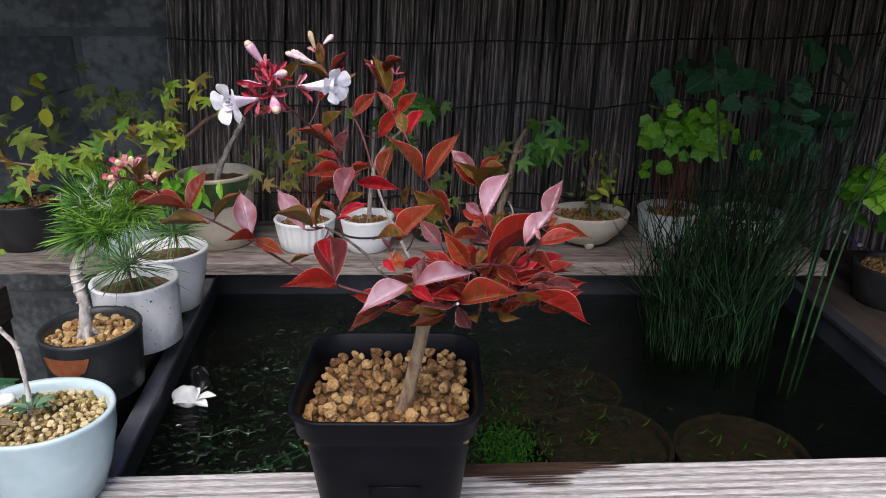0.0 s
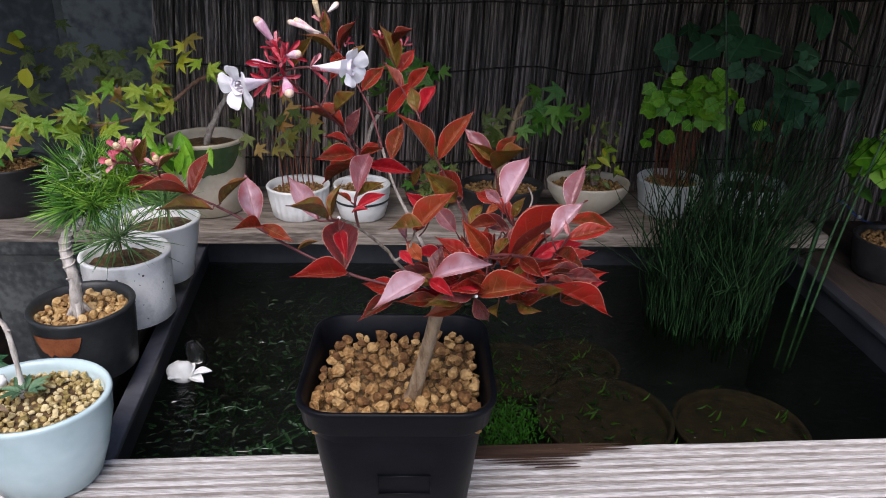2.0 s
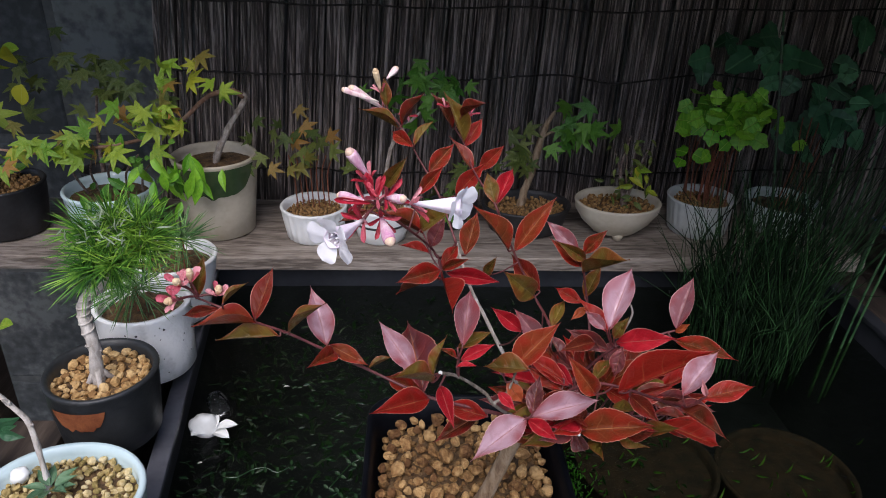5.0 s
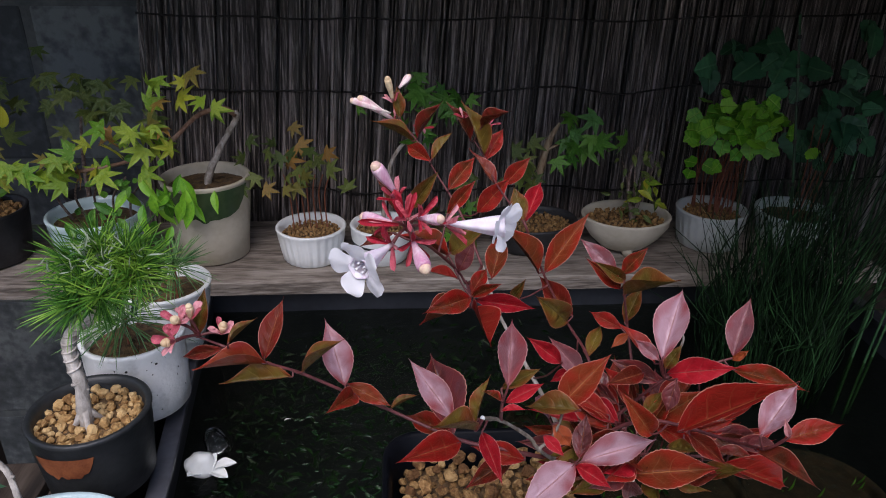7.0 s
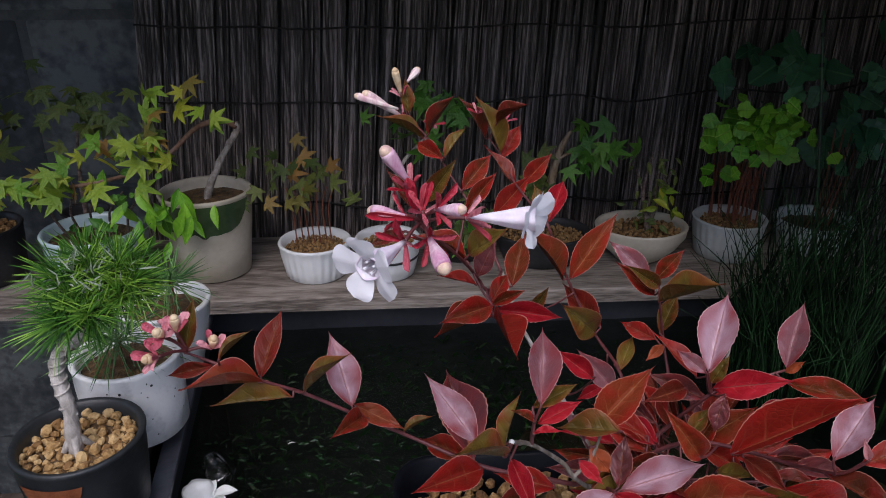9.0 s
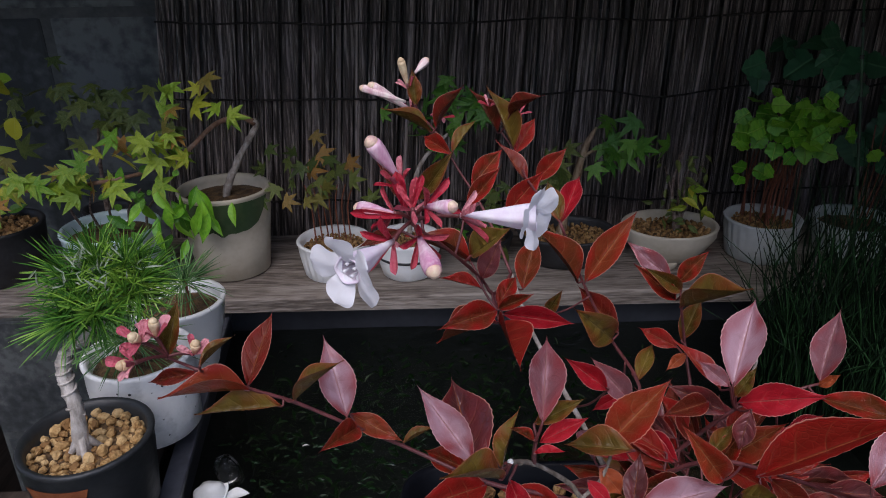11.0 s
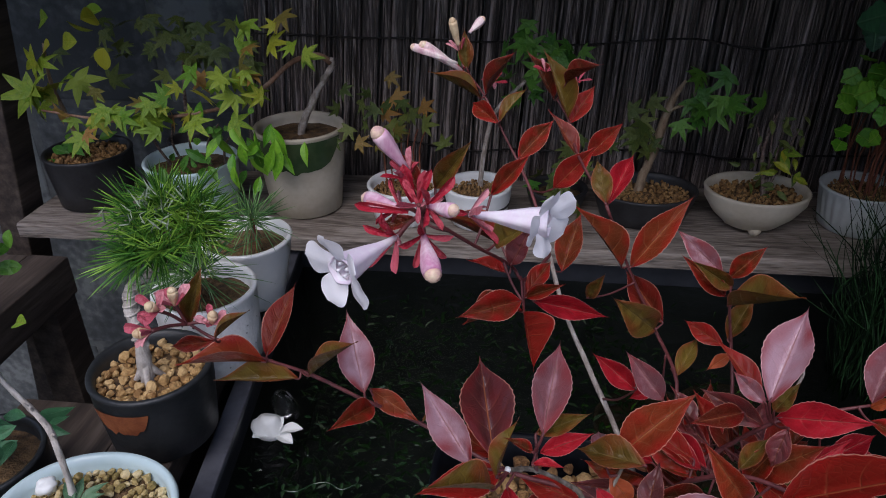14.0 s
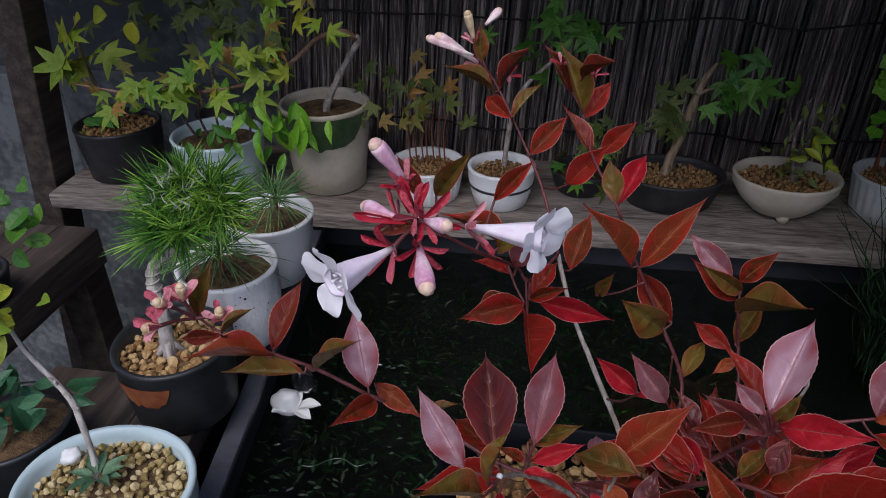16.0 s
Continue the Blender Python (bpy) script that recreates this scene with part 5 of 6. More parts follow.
SEPAL_PINK = leaf_shader("sepal_pink", ((0.50, 0.09, 0.13), (0.70, 0.30, 0.33)), (0.7, 0.3, 0.3), None, 0.5, each=0.8)
SEPALS = [blade(lambda u: (0.13 + 0.37 * u ** 0.8) * (1 - max(0.0, (u - 0.6) / 0.4) ** 2.2) ** 0.5, m, 0.18, c, 10, 4, name="sepal") for m, c in ((SEPAL, 0.1), (SEPAL, 0.4), (SEPAL_PINK, -0.3), (SEPAL_PINK, 0.2))]
HUB = (-0.0418, -0.0655, 0.2745)
for b, m, n in (((-0.0462, -0.0725, 0.2722), (-0.0550, -0.0885, 0.2724), 0.0082), ((-0.0305, -0.0690, 0.2768), (-0.0132, -0.0725, 0.2776), 0.0085), ((-0.0446, -0.0650, 0.2830), (-0.0506, -0.0671, 0.2950), 0.0075), ((-0.0401, -0.0735, 0.2735), (-0.0368, -0.0830, 0.2690), 0.0072), ((-0.0460, -0.0685, 0.2775), (-0.0548, -0.0635, 0.2772), 0.0078), ((-0.0385, -0.0770, 0.2822), (-0.0325, -0.0818, 0.2838), 0.0075), ((-0.0415, -0.0700, 0.2790), (-0.0400, -0.0800, 0.2900), 0.0080)):
    calyx(b, m, n, SEPALS[:3], HUB)
for b, m in TWIG_BUDS:
    calyx(b, m, 0.0064, SEPALS[2:], (-0.1110, -0.0535, 0.2310), 0.5)
for b, m in (((-0.0452, 0.0800, 0.2680), (-0.0620, 0.0760, 0.2800)), ((-0.0455, 0.0660, 0.2800), (-0.0482, 0.0640, 0.2920)), ((-0.012, 0.076, 0.270), (-0.010, 0.072, 0.280)), ((0.001, 0.078, 0.266), (0.004, 0.074, 0.276)), ((-0.032, 0.066, 0.268), (-0.030, 0.062, 0.278))):
    calyx(b, m, 0.0058, SEPALS)
# the spoon-shaped crimson sepals at the foot of the tallest bud
for base, tip, w in (((-0.0432, -0.0668, 0.2782), (-0.0452, -0.0672, 0.2872), 0.42), ((-0.0418, -0.0672, 0.2778), (-0.0405, -0.0668, 0.2858), 0.36), ((-0.0440, -0.0690, 0.2768), (-0.0560, -0.0700, 0.2785), 0.22)):
    put("sepal", SEPALS[0], abelia, along(Vector(base), Vector(tip), EYE_SIDE - Vector(base), (Vector(tip) - Vector(base)).length * w))

# ---- the plants in the other pots ----
STAR = {m: star(m, thin=0.15) for m in (MAPLE_RUST, MAPLE, MAPLE_MID, MAPLE_DARK, GREEN)}
IVY = {m: palm(m, ((0, 0.26, 0.42), (1.1, 0.15, 0.42), (-1.1, 0.15, 0.42), (2.2, 0.08, 0.40), (-2.2, 0.08, 0.40)), notch=0.42) for m in (BRIGHT_GREEN, GREEN)}
HEART = palm(DEEP, ((0, 0.26, 0.55), (2.0, 0.10, 0.6), (-2.0, 0.10, 0.6)), notch=0.42)
OVAL = {m: blade(oval, m, 0.1, 0.25, 8, 4) for m in (MAPLE, GREEN, DEEP)}
LANCE = {m: blade(lance, m, 0.1, 0.3, 8, 4) for m in (GREY_GREEN, GREEN, BRIGHT_GREEN, MAPLE, MAPLE_DARK, DEEP)}


def spray(owner, me, at, count, spread, size, seed, droop=0.2, face=(0, -0.6, 0.8), wide=1.0, stalks=None, name="leaf"):
    """Leaves about a twig's end, faces to the light."""
    r = random.Random(seed)
    c = Vector(at)
    kinds = me if isinstance(me, list) else [me]
    for i in range(count):
        me = kinds[i % len(kinds)]
        p = c + Vector((r.gauss(0, spread[0]), r.gauss(0, spread[1]), r.gauss(0, spread[2])))
        d = Vector((r.gauss(0, 0.8), r.gauss(-0.4, 0.5), r.gauss(-droop, 0.35))).normalized()
        n = size * r.uniform(0.65, 1.15)
        f = Vector(face) + Vector((r.gauss(0, 0.3), r.gauss(0, 0.3), r.gauss(0, 0.3)))
        put(name, me, owner, along(p, p + d * n, f, n * wide))
        if stalks:
            q = c + (p - c) * 0.2
            part("stalk", tube([q, (q + p) / 2 + Vector((0, 0, 0.002)), p], [0.0005, 0.0005, 0.0004], 5), stalks, owner)


# cascade maple: hooked trunk, long low branch with lime star leaves
part("trunk", tube([(-0.2425, 0.450, 0.092), (-0.2385, 0.450, 0.112), (-0.2255, 0.452, 0.138), (-0.2130, 0.453, 0.158), (-0.2045, 0.454, 0.172), (-0.2055, 0.452, 0.178)], [0.0042, 0.0036, 0.0032, 0.003, 0.0028, 0.0026], 10, 0.5), BARK_PALE, big_pot)
part("branch", tube([(-0.2055, 0.453, 0.174), (-0.214, 0.448, 0.1815), (-0.2270, 0.444, 0.1810), (-0.2407, 0.436, 0.1760), (-0.2590, 0.412, 0.1600), (-0.280, 0.406, 0.1500), (-0.3037, 0.400, 0.1420), (-0.3467, 0.392, 0.1360), (-0.3933, 0.39, 0.1310), (-0.4374, 0.39, 0.1355), (-0.47, 0.39, 0.140)], [0.003, 0.0028, 0.0026, 0.0024, 0.0022, 0.002, 0.0019, 0.0017, 0.0015, 0.0012, 0.001], 8, 0.15), BARK_ORANGE, big_pot)
for i, (x, z, n) in enumerate(((-0.250, 0.205, 3), (-0.215, 0.21, 3), (-0.272, 0.178, 4), (-0.258, 0.158, 4), (-0.292, 0.168, 3), (-0.318, 0.158, 4), (-0.335, 0.135, 4), (-0.365, 0.150, 4), (-0.388, 0.148, 4), (-0.405, 0.138, 3), (-0.44, 0.135, 4))):
    spray(big_pot, [STAR[MAPLE_MID], STAR[MAPLE], STAR[MAPLE_MID], STAR[MAPLE_RUST]], (x, 0.385, z), n + 2, (0.014, 0.011, 0.010), 0.020, 30 + i, 0.15, (0, -0.85, 0.5))
spray(big_pot, OVAL[GREEN], (-0.246, 0.452, 0.091), 16, (0.018, 0.014, 0.001), 0.008, 48, 0.0, (0, -0.4, 0.9), 0.6)
part("glaze_run", arc_band(-0.2435, 0.453, SH, 0.048, 0.0850, 0.0420, 0.0450, 205, 345, 0.35, 3), GLAZE_GREEN, big_pot, "dark green glaze band under the rim")

# black pot: rounded lime leaves high up, star leaves below
part("trunk", tube([(-0.489, 0.46, 0.055), (-0.487, 0.452, 0.10), (-0.492, 0.445, 0.15), (-0.485, 0.44, 0.19)], [0.003, 0.0025, 0.002, 0.0012], 8, 0.2), BARK, black_pot)
spray(black_pot, OVAL[MAPLE], (-0.440, 0.43, 0.205), 7, (0.02, 0.01, 0.012), 0.022, 51, 0.0, (0, -0.8, 0.5), 0.75)
spray(black_pot, [STAR[MAPLE], STAR[MAPLE_MID]], (-0.487, 0.43, 0.155), 11, (0.022, 0.012, 0.018), 0.030, 52, 0.2, (0, -0.85, 0.5))
spray(black_pot, LANCE[GREEN], (-0.489, 0.445, 0.085), 9, (0.015, 0.012, 0.008), 0.026, 53, 0.1, (0, -0.8, 0.6), 0.5)

# shrub in the blue pot
for i in range(5):
    x = -0.345 + 0.014 * (i - 2)
    part("stem", tube([(x, 0.43, 0.07), (x + 0.004 * (i - 2), 0.42, 0.10), (x + 0.02 + 0.008 * (i - 2), 0.40, 0.128)], [0.0015, 0.0012, 0.0008], 6, 0.2), BARK_DARK, blue_pot)
spray(blue_pot, LANCE[BRIGHT_GREEN], (-0.268, 0.385, 0.116), 20, (0.022, 0.012, 0.016), 0.029, 61, 1.3, (0, -0.95, 0.2), 0.36)
spray(blue_pot, OVAL[GREEN], (-0.31, 0.39, 0.12), 18, (0.026, 0.012, 0.012), 0.012, 62, 0.2, (0, -0.8, 0.5), 0.65)
spray(blue_pot, LANCE[GREEN], (-0.33, 0.385, 0.095), 7, (0.02, 0.01, 0.008), 0.024, 63, 1.0, (0, -0.9, 0.3), 0.36)

# olive maple behind, against the wall
back_maple = potted("back_maple", "olive-leaved maple standing behind the shelf row", -0.39, 0.51, SH, 0.026, 0.05, CLAY_BLACK, 0.8, seed=18)
part("trunk", tube([(-0.39, 0.51, 0.06), (-0.385, 0.505, 0.12), (-0.375, 0.50, 0.17)], [0.003, 0.002, 0.001], 8, 0.2), BARK_DARK, back_maple)
spray(back_maple, STAR[MAPLE_DARK], (-0.375, 0.485, 0.185), 46, (0.050, 0.012, 0.016), 0.019, 71, 0.3, (0, -0.85, 0.4))

# seedling grove in the ramekin
for i in range(7):
    x = -0.155 + 0.006 * i
    part("stem", tube([(x, 0.445 + 0.006 * (i % 3), 0.036), (x - 0.002, 0.445, 0.09), (x - 0.006 + 0.002 * i, 0.44, 0.115)], [0.0009, 0.0008, 0.0006], 6), STEM_RUST, rib_pot)
spray(rib_pot, [STAR[MAPLE_DARK], STAR[MAPLE_DARK], STAR[MAPLE_RUST]], (-0.163, 0.44, 0.130), 26, (0.024, 0.012, 0.018), 0.018, 81, 0.35, (0, -0.85, 0.4))

part("trunk", tube([(-0.061, 0.447, 0.042), (-0.058, 0.447, 0.085), (-0.048, 0.45, 0.13), (-0.02, 0.455, 0.16)], [0.003, 0.0026, 0.0022, 0.0016], 8, 0.15), BARK_PALE, white_pot)
spray(white_pot, STAR[GREEN], (-0.005, 0.46, 0.178), 24, (0.026, 0.012, 0.014), 0.021, 91, 0.3, (0, -0.85, 0.4))
stripe = part("stripe", lathe([(0.0318, 0.0215), (0.0322, 0.0240)], (-0.062, 0.434, SH), n=40), CLAY_BROWN, white_pot, "thin dark glaze stripe")
spray(small_pot, [STAR[GREEN], STAR[MAPLE_DARK], STAR[MAPLE_DARK]], (0.02, 0.45, 0.080), 24, (0.024, 0.014, 0.020), 0.015, 92, 0.3, (0, -0.85, 0.4))
part("stem", tube([(0.017, 0.475, 0.035), (0.018, 0.465, 0.06), (0.02, 0.455, 0.085)], [0.001, 0.001, 0.0007], 6), STEM_RUST, small_pot)

part("trunk", tube([(0.097, 0.47, 0.040), (0.1035, 0.47, 0.0727), (0.1108, 0.47, 0.1029), (0.1185, 0.47, 0.1394), (0.128, 0.468, 0.160)], [0.0052, 0.0045, 0.0042, 0.0034, 0.0014], 10, 0.4), BARK, oval_pot)
part("branch", tube([(0.1175, 0.47, 0.130), (0.130, 0.466, 0.138), (0.146, 0.462, 0.140)], [0.0022, 0.0016, 0.001], 6, 0.3), BARK, oval_pot)
spray(oval_pot, STAR[GREEN], (0.147, 0.46, 0.142), 15, (0.018, 0.01, 0.013), 0.024, 101, 0.35, (0, -0.85, 0.4))
spray(oval_pot, STAR[MAPLE_DARK], (0.092, 0.46, 0.128), 9, (0.01, 0.008, 0.014), 0.02, 102, 0.35, (0, -0.85, 0.4))

part("trunk", tube([(0.214, 0.447, 0.044), (0.211, 0.446, 0.062), (0.205, 0.446, 0.085), (0.203, 0.446, 0.108), (0.209, 0.446, 0.140)], [0.0050, 0.0030, 0.0020, 0.0015, 0.0007], 10, 0.6), BARK_DARK, bowl)
part("root_mound", lathe([(0.019, 0.0), (0.015, 0.004), (0.008, 0.008), (0.001, 0.010)], (0.216, 0.445, 0.046), wob=0.25, n=26), SOIL, bowl, "dark mound of soil and roots")
for i in range(4):
    d = (i - 1.5) * 0.014
    part("stem", tube([(0.212, 0.446, 0.050), (0.213 + d * 0.3, 0.446, 0.085), (0.212 + d * 0.9, 0.446, 0.125 + 0.012 * (i % 3))], [0.0022, 0.0012, 0.0005], 6, 0.3), BARK_DARK, bowl)
spray(bowl, LANCE[MAPLE_DARK], (0.212, 0.442, 0.112), 24, (0.013, 0.01, 0.018), 0.014, 111, 0.4, (0, -0.8, 0.5), 0.4)
spray(bowl, LANCE[MAPLE_DARK], (0.214, 0.440, 0.080), 10, (0.010, 0.008, 0.010), 0.013, 113, 0.3, (0, -0.8, 0.5), 0.42)
spray(bowl, LANCE[MAPLE], (0.221, 0.436, 0.096), 9, (0.009, 0.006, 0.008), 0.018, 112, 0.4, (0, -0.8, 0.5), 0.4)

for i in range(26):
    r = random.Random(400 + i)
    x, y = 0.318 + r.uniform(-0.025, 0.022), 0.468 + r.uniform(-0.02, 0.02)
    part("stem", tube([(x, y, 0.045), (x + r.uniform(-0.004, 0.004), y, 0.09), (x + r.uniform(-0.01, 0.01), y - 0.005, 0.13)], [0.0009, 0.0008, 0.0006], 5), STEM_RUST, ivy_pot)
spray(ivy_pot, IVY[BRIGHT_GREEN], (0.316, 0.442, 0.163), 84, (0.027, 0.013, 0.014), 0.0175, 121, 0.25, (0, -0.85, 0.45))
spray(ivy_pot, IVY[BRIGHT_GREEN], (0.292, 0.442, 0.124), 4, (0.008, 0.006, 0.004), 0.016, 122, 0.25, (0, -0.85, 0.45))
spray(ivy_pot_b, HEART, (0.42, 0.45, 0.16), 14, (0.03, 0.015, 0.03), 0.026, 123, 0.3, (0, -0.85, 0.4))
for i in range(5):
    part("stem", tube([(0.40 + 0.006 * i, 0.468, 0.045), (0.405 + 0.006 * i, 0.46, 0.10), (0.40 + 0.01 * i, 0.455, 0.16)], [0.001, 0.0009, 0.0007], 6), STEM_RUST, ivy_pot_b)

vine = thing("ivy_vine", (0.45, 0.53, 0.022), "deep green ivy vine climbing the reed screen", "vine")
for x0, x1 in ((0.345, 0.36), (0.44, 0.50), (0.50, 0.55)):
    part("stem", tube([(x0, 0.53, 0.022), (x0 + 0.3 * (x1 - x0), 0.535, 0.12), (x1, 0.54, 0.25), (x1 + 0.01, 0.545, 0.36)], [0.0014, 0.0012, 0.001, 0.0008], 6), STEM_GREEN, vine)
for k, (x, z, n) in enumerate(((0.335, 0.235, 2), (0.361, 0.225, 3), (0.389, 0.222, 2), (0.315, 0.21, 2), (0.476, 0.24, 2), (0.474, 0.212, 3), (0.512, 0.232, 2), (0.487, 0.165, 2), (0.415, 0.188, 2), (0.441, 0.16, 2), (0.431, 0.13, 2), (0.36, 0.165, 2), (0.531, 0.171, 2), (0.40, 0.205, 2), (0.462, 0.150, 2))):
    spray(vine, HEART, (x, 0.515, z), n, (0.007, 0.008, 0.008), 0.032, 130 + k, 0.6, (0, -0.9, 0.3))
spray(right_pot, IVY[BRIGHT_GREEN], (0.482, 0.33, 0.138), 10, (0.018, 0.012, 0.014), 0.036, 141, 0.3, (0, -0.8, 0.5))
spray(right_pot, IVY[GREEN], (0.520, 0.35, 0.100), 8, (0.02, 0.012, 0.016), 0.036, 142, 0.3, (0, -0.8, 0.5))
for i in range(8):
    part("stem", tube([(0.525 + 0.005 * i, 0.36, 0.02), (0.518 + 0.005 * i, 0.355, 0.07), (0.490 + 0.007 * i, 0.345, 0.13)], [0.001, 0.0009, 0.0007], 6), STEM_RUST, right_pot)


# ---- pines ----
def tuft(owner, at, axis, count, size, seed, mat):
    """One shoot's whorl of stiff needles, fanned about its axis."""
    r = random.Random(seed)
    verts, faces = [], []
    c, axis = Vector(at), Vector(axis).normalized()
    for _ in range(count):
        d = (axis * r.uniform(-0.1, 1.0) + Vector((r.gauss(0, 0.62), r.gauss(0, 0.62), r.gauss(0.05, 0.5)))).normalized()
        n, w = size * r.uniform(0.65, 1.1), 0.00042 * r.uniform(0.8, 1.2)
        p = c + axis * r.uniform(-0.008, 0.004) + d * 0.001
        s = d.orthogonal().normalized() * w
        q = d.cross(s).normalized() * w
        bend = Vector((0, 0, -0.10 * n))
        k = len(verts)
        for t, f in ((0.0, 0.7), (0.3, 1.0), (0.75, 0.9)):
            e = p + d * n * t + bend * t * t
            verts += [e + s * f, e - 0.5 * s * f + q * f, e - 0.5 * s * f - q * f]
        verts.append(p + d * n + bend)
        for j in range(3):
            faces += [(k + 3 * i + j, k + 3 * i + (j + 1) % 3, k + 3 * i + 3 + (j + 1) % 3, k + 3 * i + 3 + j) for i in range(2)]
            faces.append((k + 6 + j, k + 6 + (j + 1) % 3, k + 9))
    me = bpy.data.meshes.new("needles")
    me.from_pydata(verts, [], faces)
    me.materials.append(mat)
    part("needles", me, None, owner, "fine green pine needles")["kind"] = "stuff"


pine_line = [(-0.2440, 0.117, 0.056), (-0.2450, 0.117, 0.068), (-0.2436, 0.117, 0.087), (-0.2468, 0.121, 0.104), (-0.2485, 0.124, 0.115), (-0.2450, 0.127, 0.125), (-0.2350, 0.132, 0.1305), (-0.2280, 0.140, 0.139), (-0.2250, 0.148, 0.158)]
part("trunk", tube(pine_line, [0.0052, 0.0046, 0.0040, 0.0038, 0.0038, 0.0038, 0.0036, 0.0032, 0.0024], 12, 0.45), BARK_SILVER, brown_pot, "pale wired trunk")
for k in range(4):
    a = 0.6 + 1.5 * k
    part("root", tube([(-0.2444, 0.117, 0.074), (-0.2444 + 0.005 * math.cos(a), 0.117 + 0.005 * math.sin(a), 0.066), (-0.2444 + 0.010 * math.cos(a), 0.117 + 0.010 * math.sin(a), 0.060)], [0.003, 0.0022, 0.001], 7, 0.3), BARK_SILVER, brown_pot, "pale surface root")
coil = []
for k in range(56):
    f = 2 + k / 55 * 3.999
    c = Vector(pine_line[int(f)]).lerp(Vector(pine_line[int(f) + 1]), f - int(f))
    coil.append(c + Vector((0.0042 * math.cos(k * 0.95), 0.0042 * math.sin(k * 0.95), 0)))
part("wire", tube(coil, [0.0007] * len(coil), 6), BARK_SILVER, brown_pot, "spiral training wire")
for k, (x, y, z) in enumerate(((-0.226, 0.146, 0.158), (-0.238, 0.138, 0.150), (-0.212, 0.142, 0.150), (-0.230, 0.150, 0.170), (-0.214, 0.150, 0.166), (-0.244, 0.148, 0.160), (-0.226, 0.130, 0.146), (-0.206, 0.146, 0.158), (-0.240, 0.130, 0.142))):
    part("shoot", tube([(-0.2280, 0.140, 0.139), ((x - 0.228) / 2, (y + 0.140) / 2, (z + 0.136) / 2), (x, y, z)], [0.002, 0.0015, 0.001], 6, 0.2), BARK_DARK, brown_pot)
    tuft(brown_pot, (x, y, z), (x + 0.226, y - 0.148, 0.6 * (z - 0.135)), 120, 0.030, 300 + k, NEEDLE)
spray(brown_pot, blade(lance, NEEDLE_PALE, 0.1, 0.1, 4, 2), (-0.226, 0.138, 0.168), 70, (0.012, 0.010, 0.006), 0.010, 150, -0.9, (0, -0.8, 0.5), 0.12, name="bud_needle")
scatter(brown_pot, lambda a, b: (a + 0.2445) ** 2 + (b - 0.122) ** 2 < 0.0325 ** 2, (-0.285, -0.2, 0.08, 0.165), 0.0585, 0.0062, PELLETS, 77, label="lower layer of tan grit")
scatter(light_pot, lambda a, b: ((a + 0.2275) / 0.041) ** 2 + ((b - 0.0135) / 0.035) ** 2 < 1, (-0.28, -0.18, -0.03, 0.07), 0.0520, 0.0050, PALE_PELLETS, 78, label="lower layer of pale grit")
part("rust_patch", arc_band(-0.2445, 0.122, 0.015, 0.027, 0.045, 0.0362, 0.0381, 236, 292, 0.3, 8), RUST_PATCH, brown_pot, "rust-red unglazed patch")
for owner, at, k in ((speck_pot, (-0.245, 0.200, 0.090), 6), (tall_white, (-0.228, 0.270, 0.098), 7)):
    part("stem", tube([(at[0], at[1], 0.060), (at[0] + 0.001, at[1], at[2])], [0.0015, 0.001], 6), STEM_RUST, owner)
    for j, (dx, dy) in enumerate(((-0.9, -0.3), (0.8, -0.4), (-0.2, -0.9), (0.2, 0.8), (-0.8, 0.5))):
        tuft(owner, (at[0] + 0.006 * dx, at[1] + 0.006 * dy, at[2]), (dx, dy, 0.35), 26, 0.050 if k == 6 else 0.036, 340 + 10 * k + j, NEEDLE_BLUE)

# ---- small plants beside the bench ----
bench_plant = potted("bench_sapling", "fresh green sapling in a small black pot on the bench", -0.475, 0.21, 0.011, 0.03, 0.03, CLAY_BLACK, 0.8, seed=31)
part("trunk", tube([(-0.475, 0.21, 0.03), (-0.46, 0.205, 0.06), (-0.43, 0.20, 0.09)], [0.002, 0.0016, 0.001], 6, 0.2), BARK, bench_plant)
spray(bench_plant, OVAL[GREEN], (-0.412, 0.20, 0.097), 16, (0.016, 0.012, 0.016), 0.022, 171, 0.1, (0, -0.7, 0.6), 0.6)
low_plant = potted("low_fern", "dark green leafy plant in a brown pot on the low board", -0.370, 0.10, -0.05, 0.042, 0.05, CLAY_BROWN, 0.85, seed=32)
spray(low_plant, LANCE[DEEP], (-0.362, 0.10, 0.026), 26, (0.018, 0.014, 0.012), 0.026, 172, 0.1, (0, -0.6, 0.7), 0.4)

# ---- budding tree in the pale pot ----
part("trunk", tube([(-0.2380, 0.0215, 0.050), (-0.2398, 0.0255, 0.070), (-0.2421, 0.0283, 0.0987), (-0.2543, 0.0345, 0.1090), (-0.2655, 0.0365, 0.1230), (-0.270, 0.036, 0.140)], [0.0022, 0.0018, 0.0016, 0.0015, 0.0012, 0.001], 8, 0.45), BARK_SILVER, light_pot)
for p, q in (((-0.2421, 0.0283, 0.0987), (-0.2395, 0.027, 0.1005)), ((-0.2530, 0.0340, 0.108), (-0.2520, 0.032, 0.1125)), ((-0.2543, 0.0345, 0.109), (-0.2560, 0.033, 0.1130))):
    part("spur", tube([p, q], [0.0011, 0.0007], 6, 0.3), BARK_SILVER, light_pot)
spray(light_pot, OVAL[MAPLE], (-0.268, 0.032, 0.150), 14, (0.008, 0.008, 0.008), 0.022, 161, -0.2, (0, -0.8, 0.5), 0.5)
bm = bmesh.new()
bmesh.ops.create_icosphere(bm, subdivisions=3, radius=0.0048, matrix=Matrix.Translation((-0.2573, 0.0295, 0.0600)))
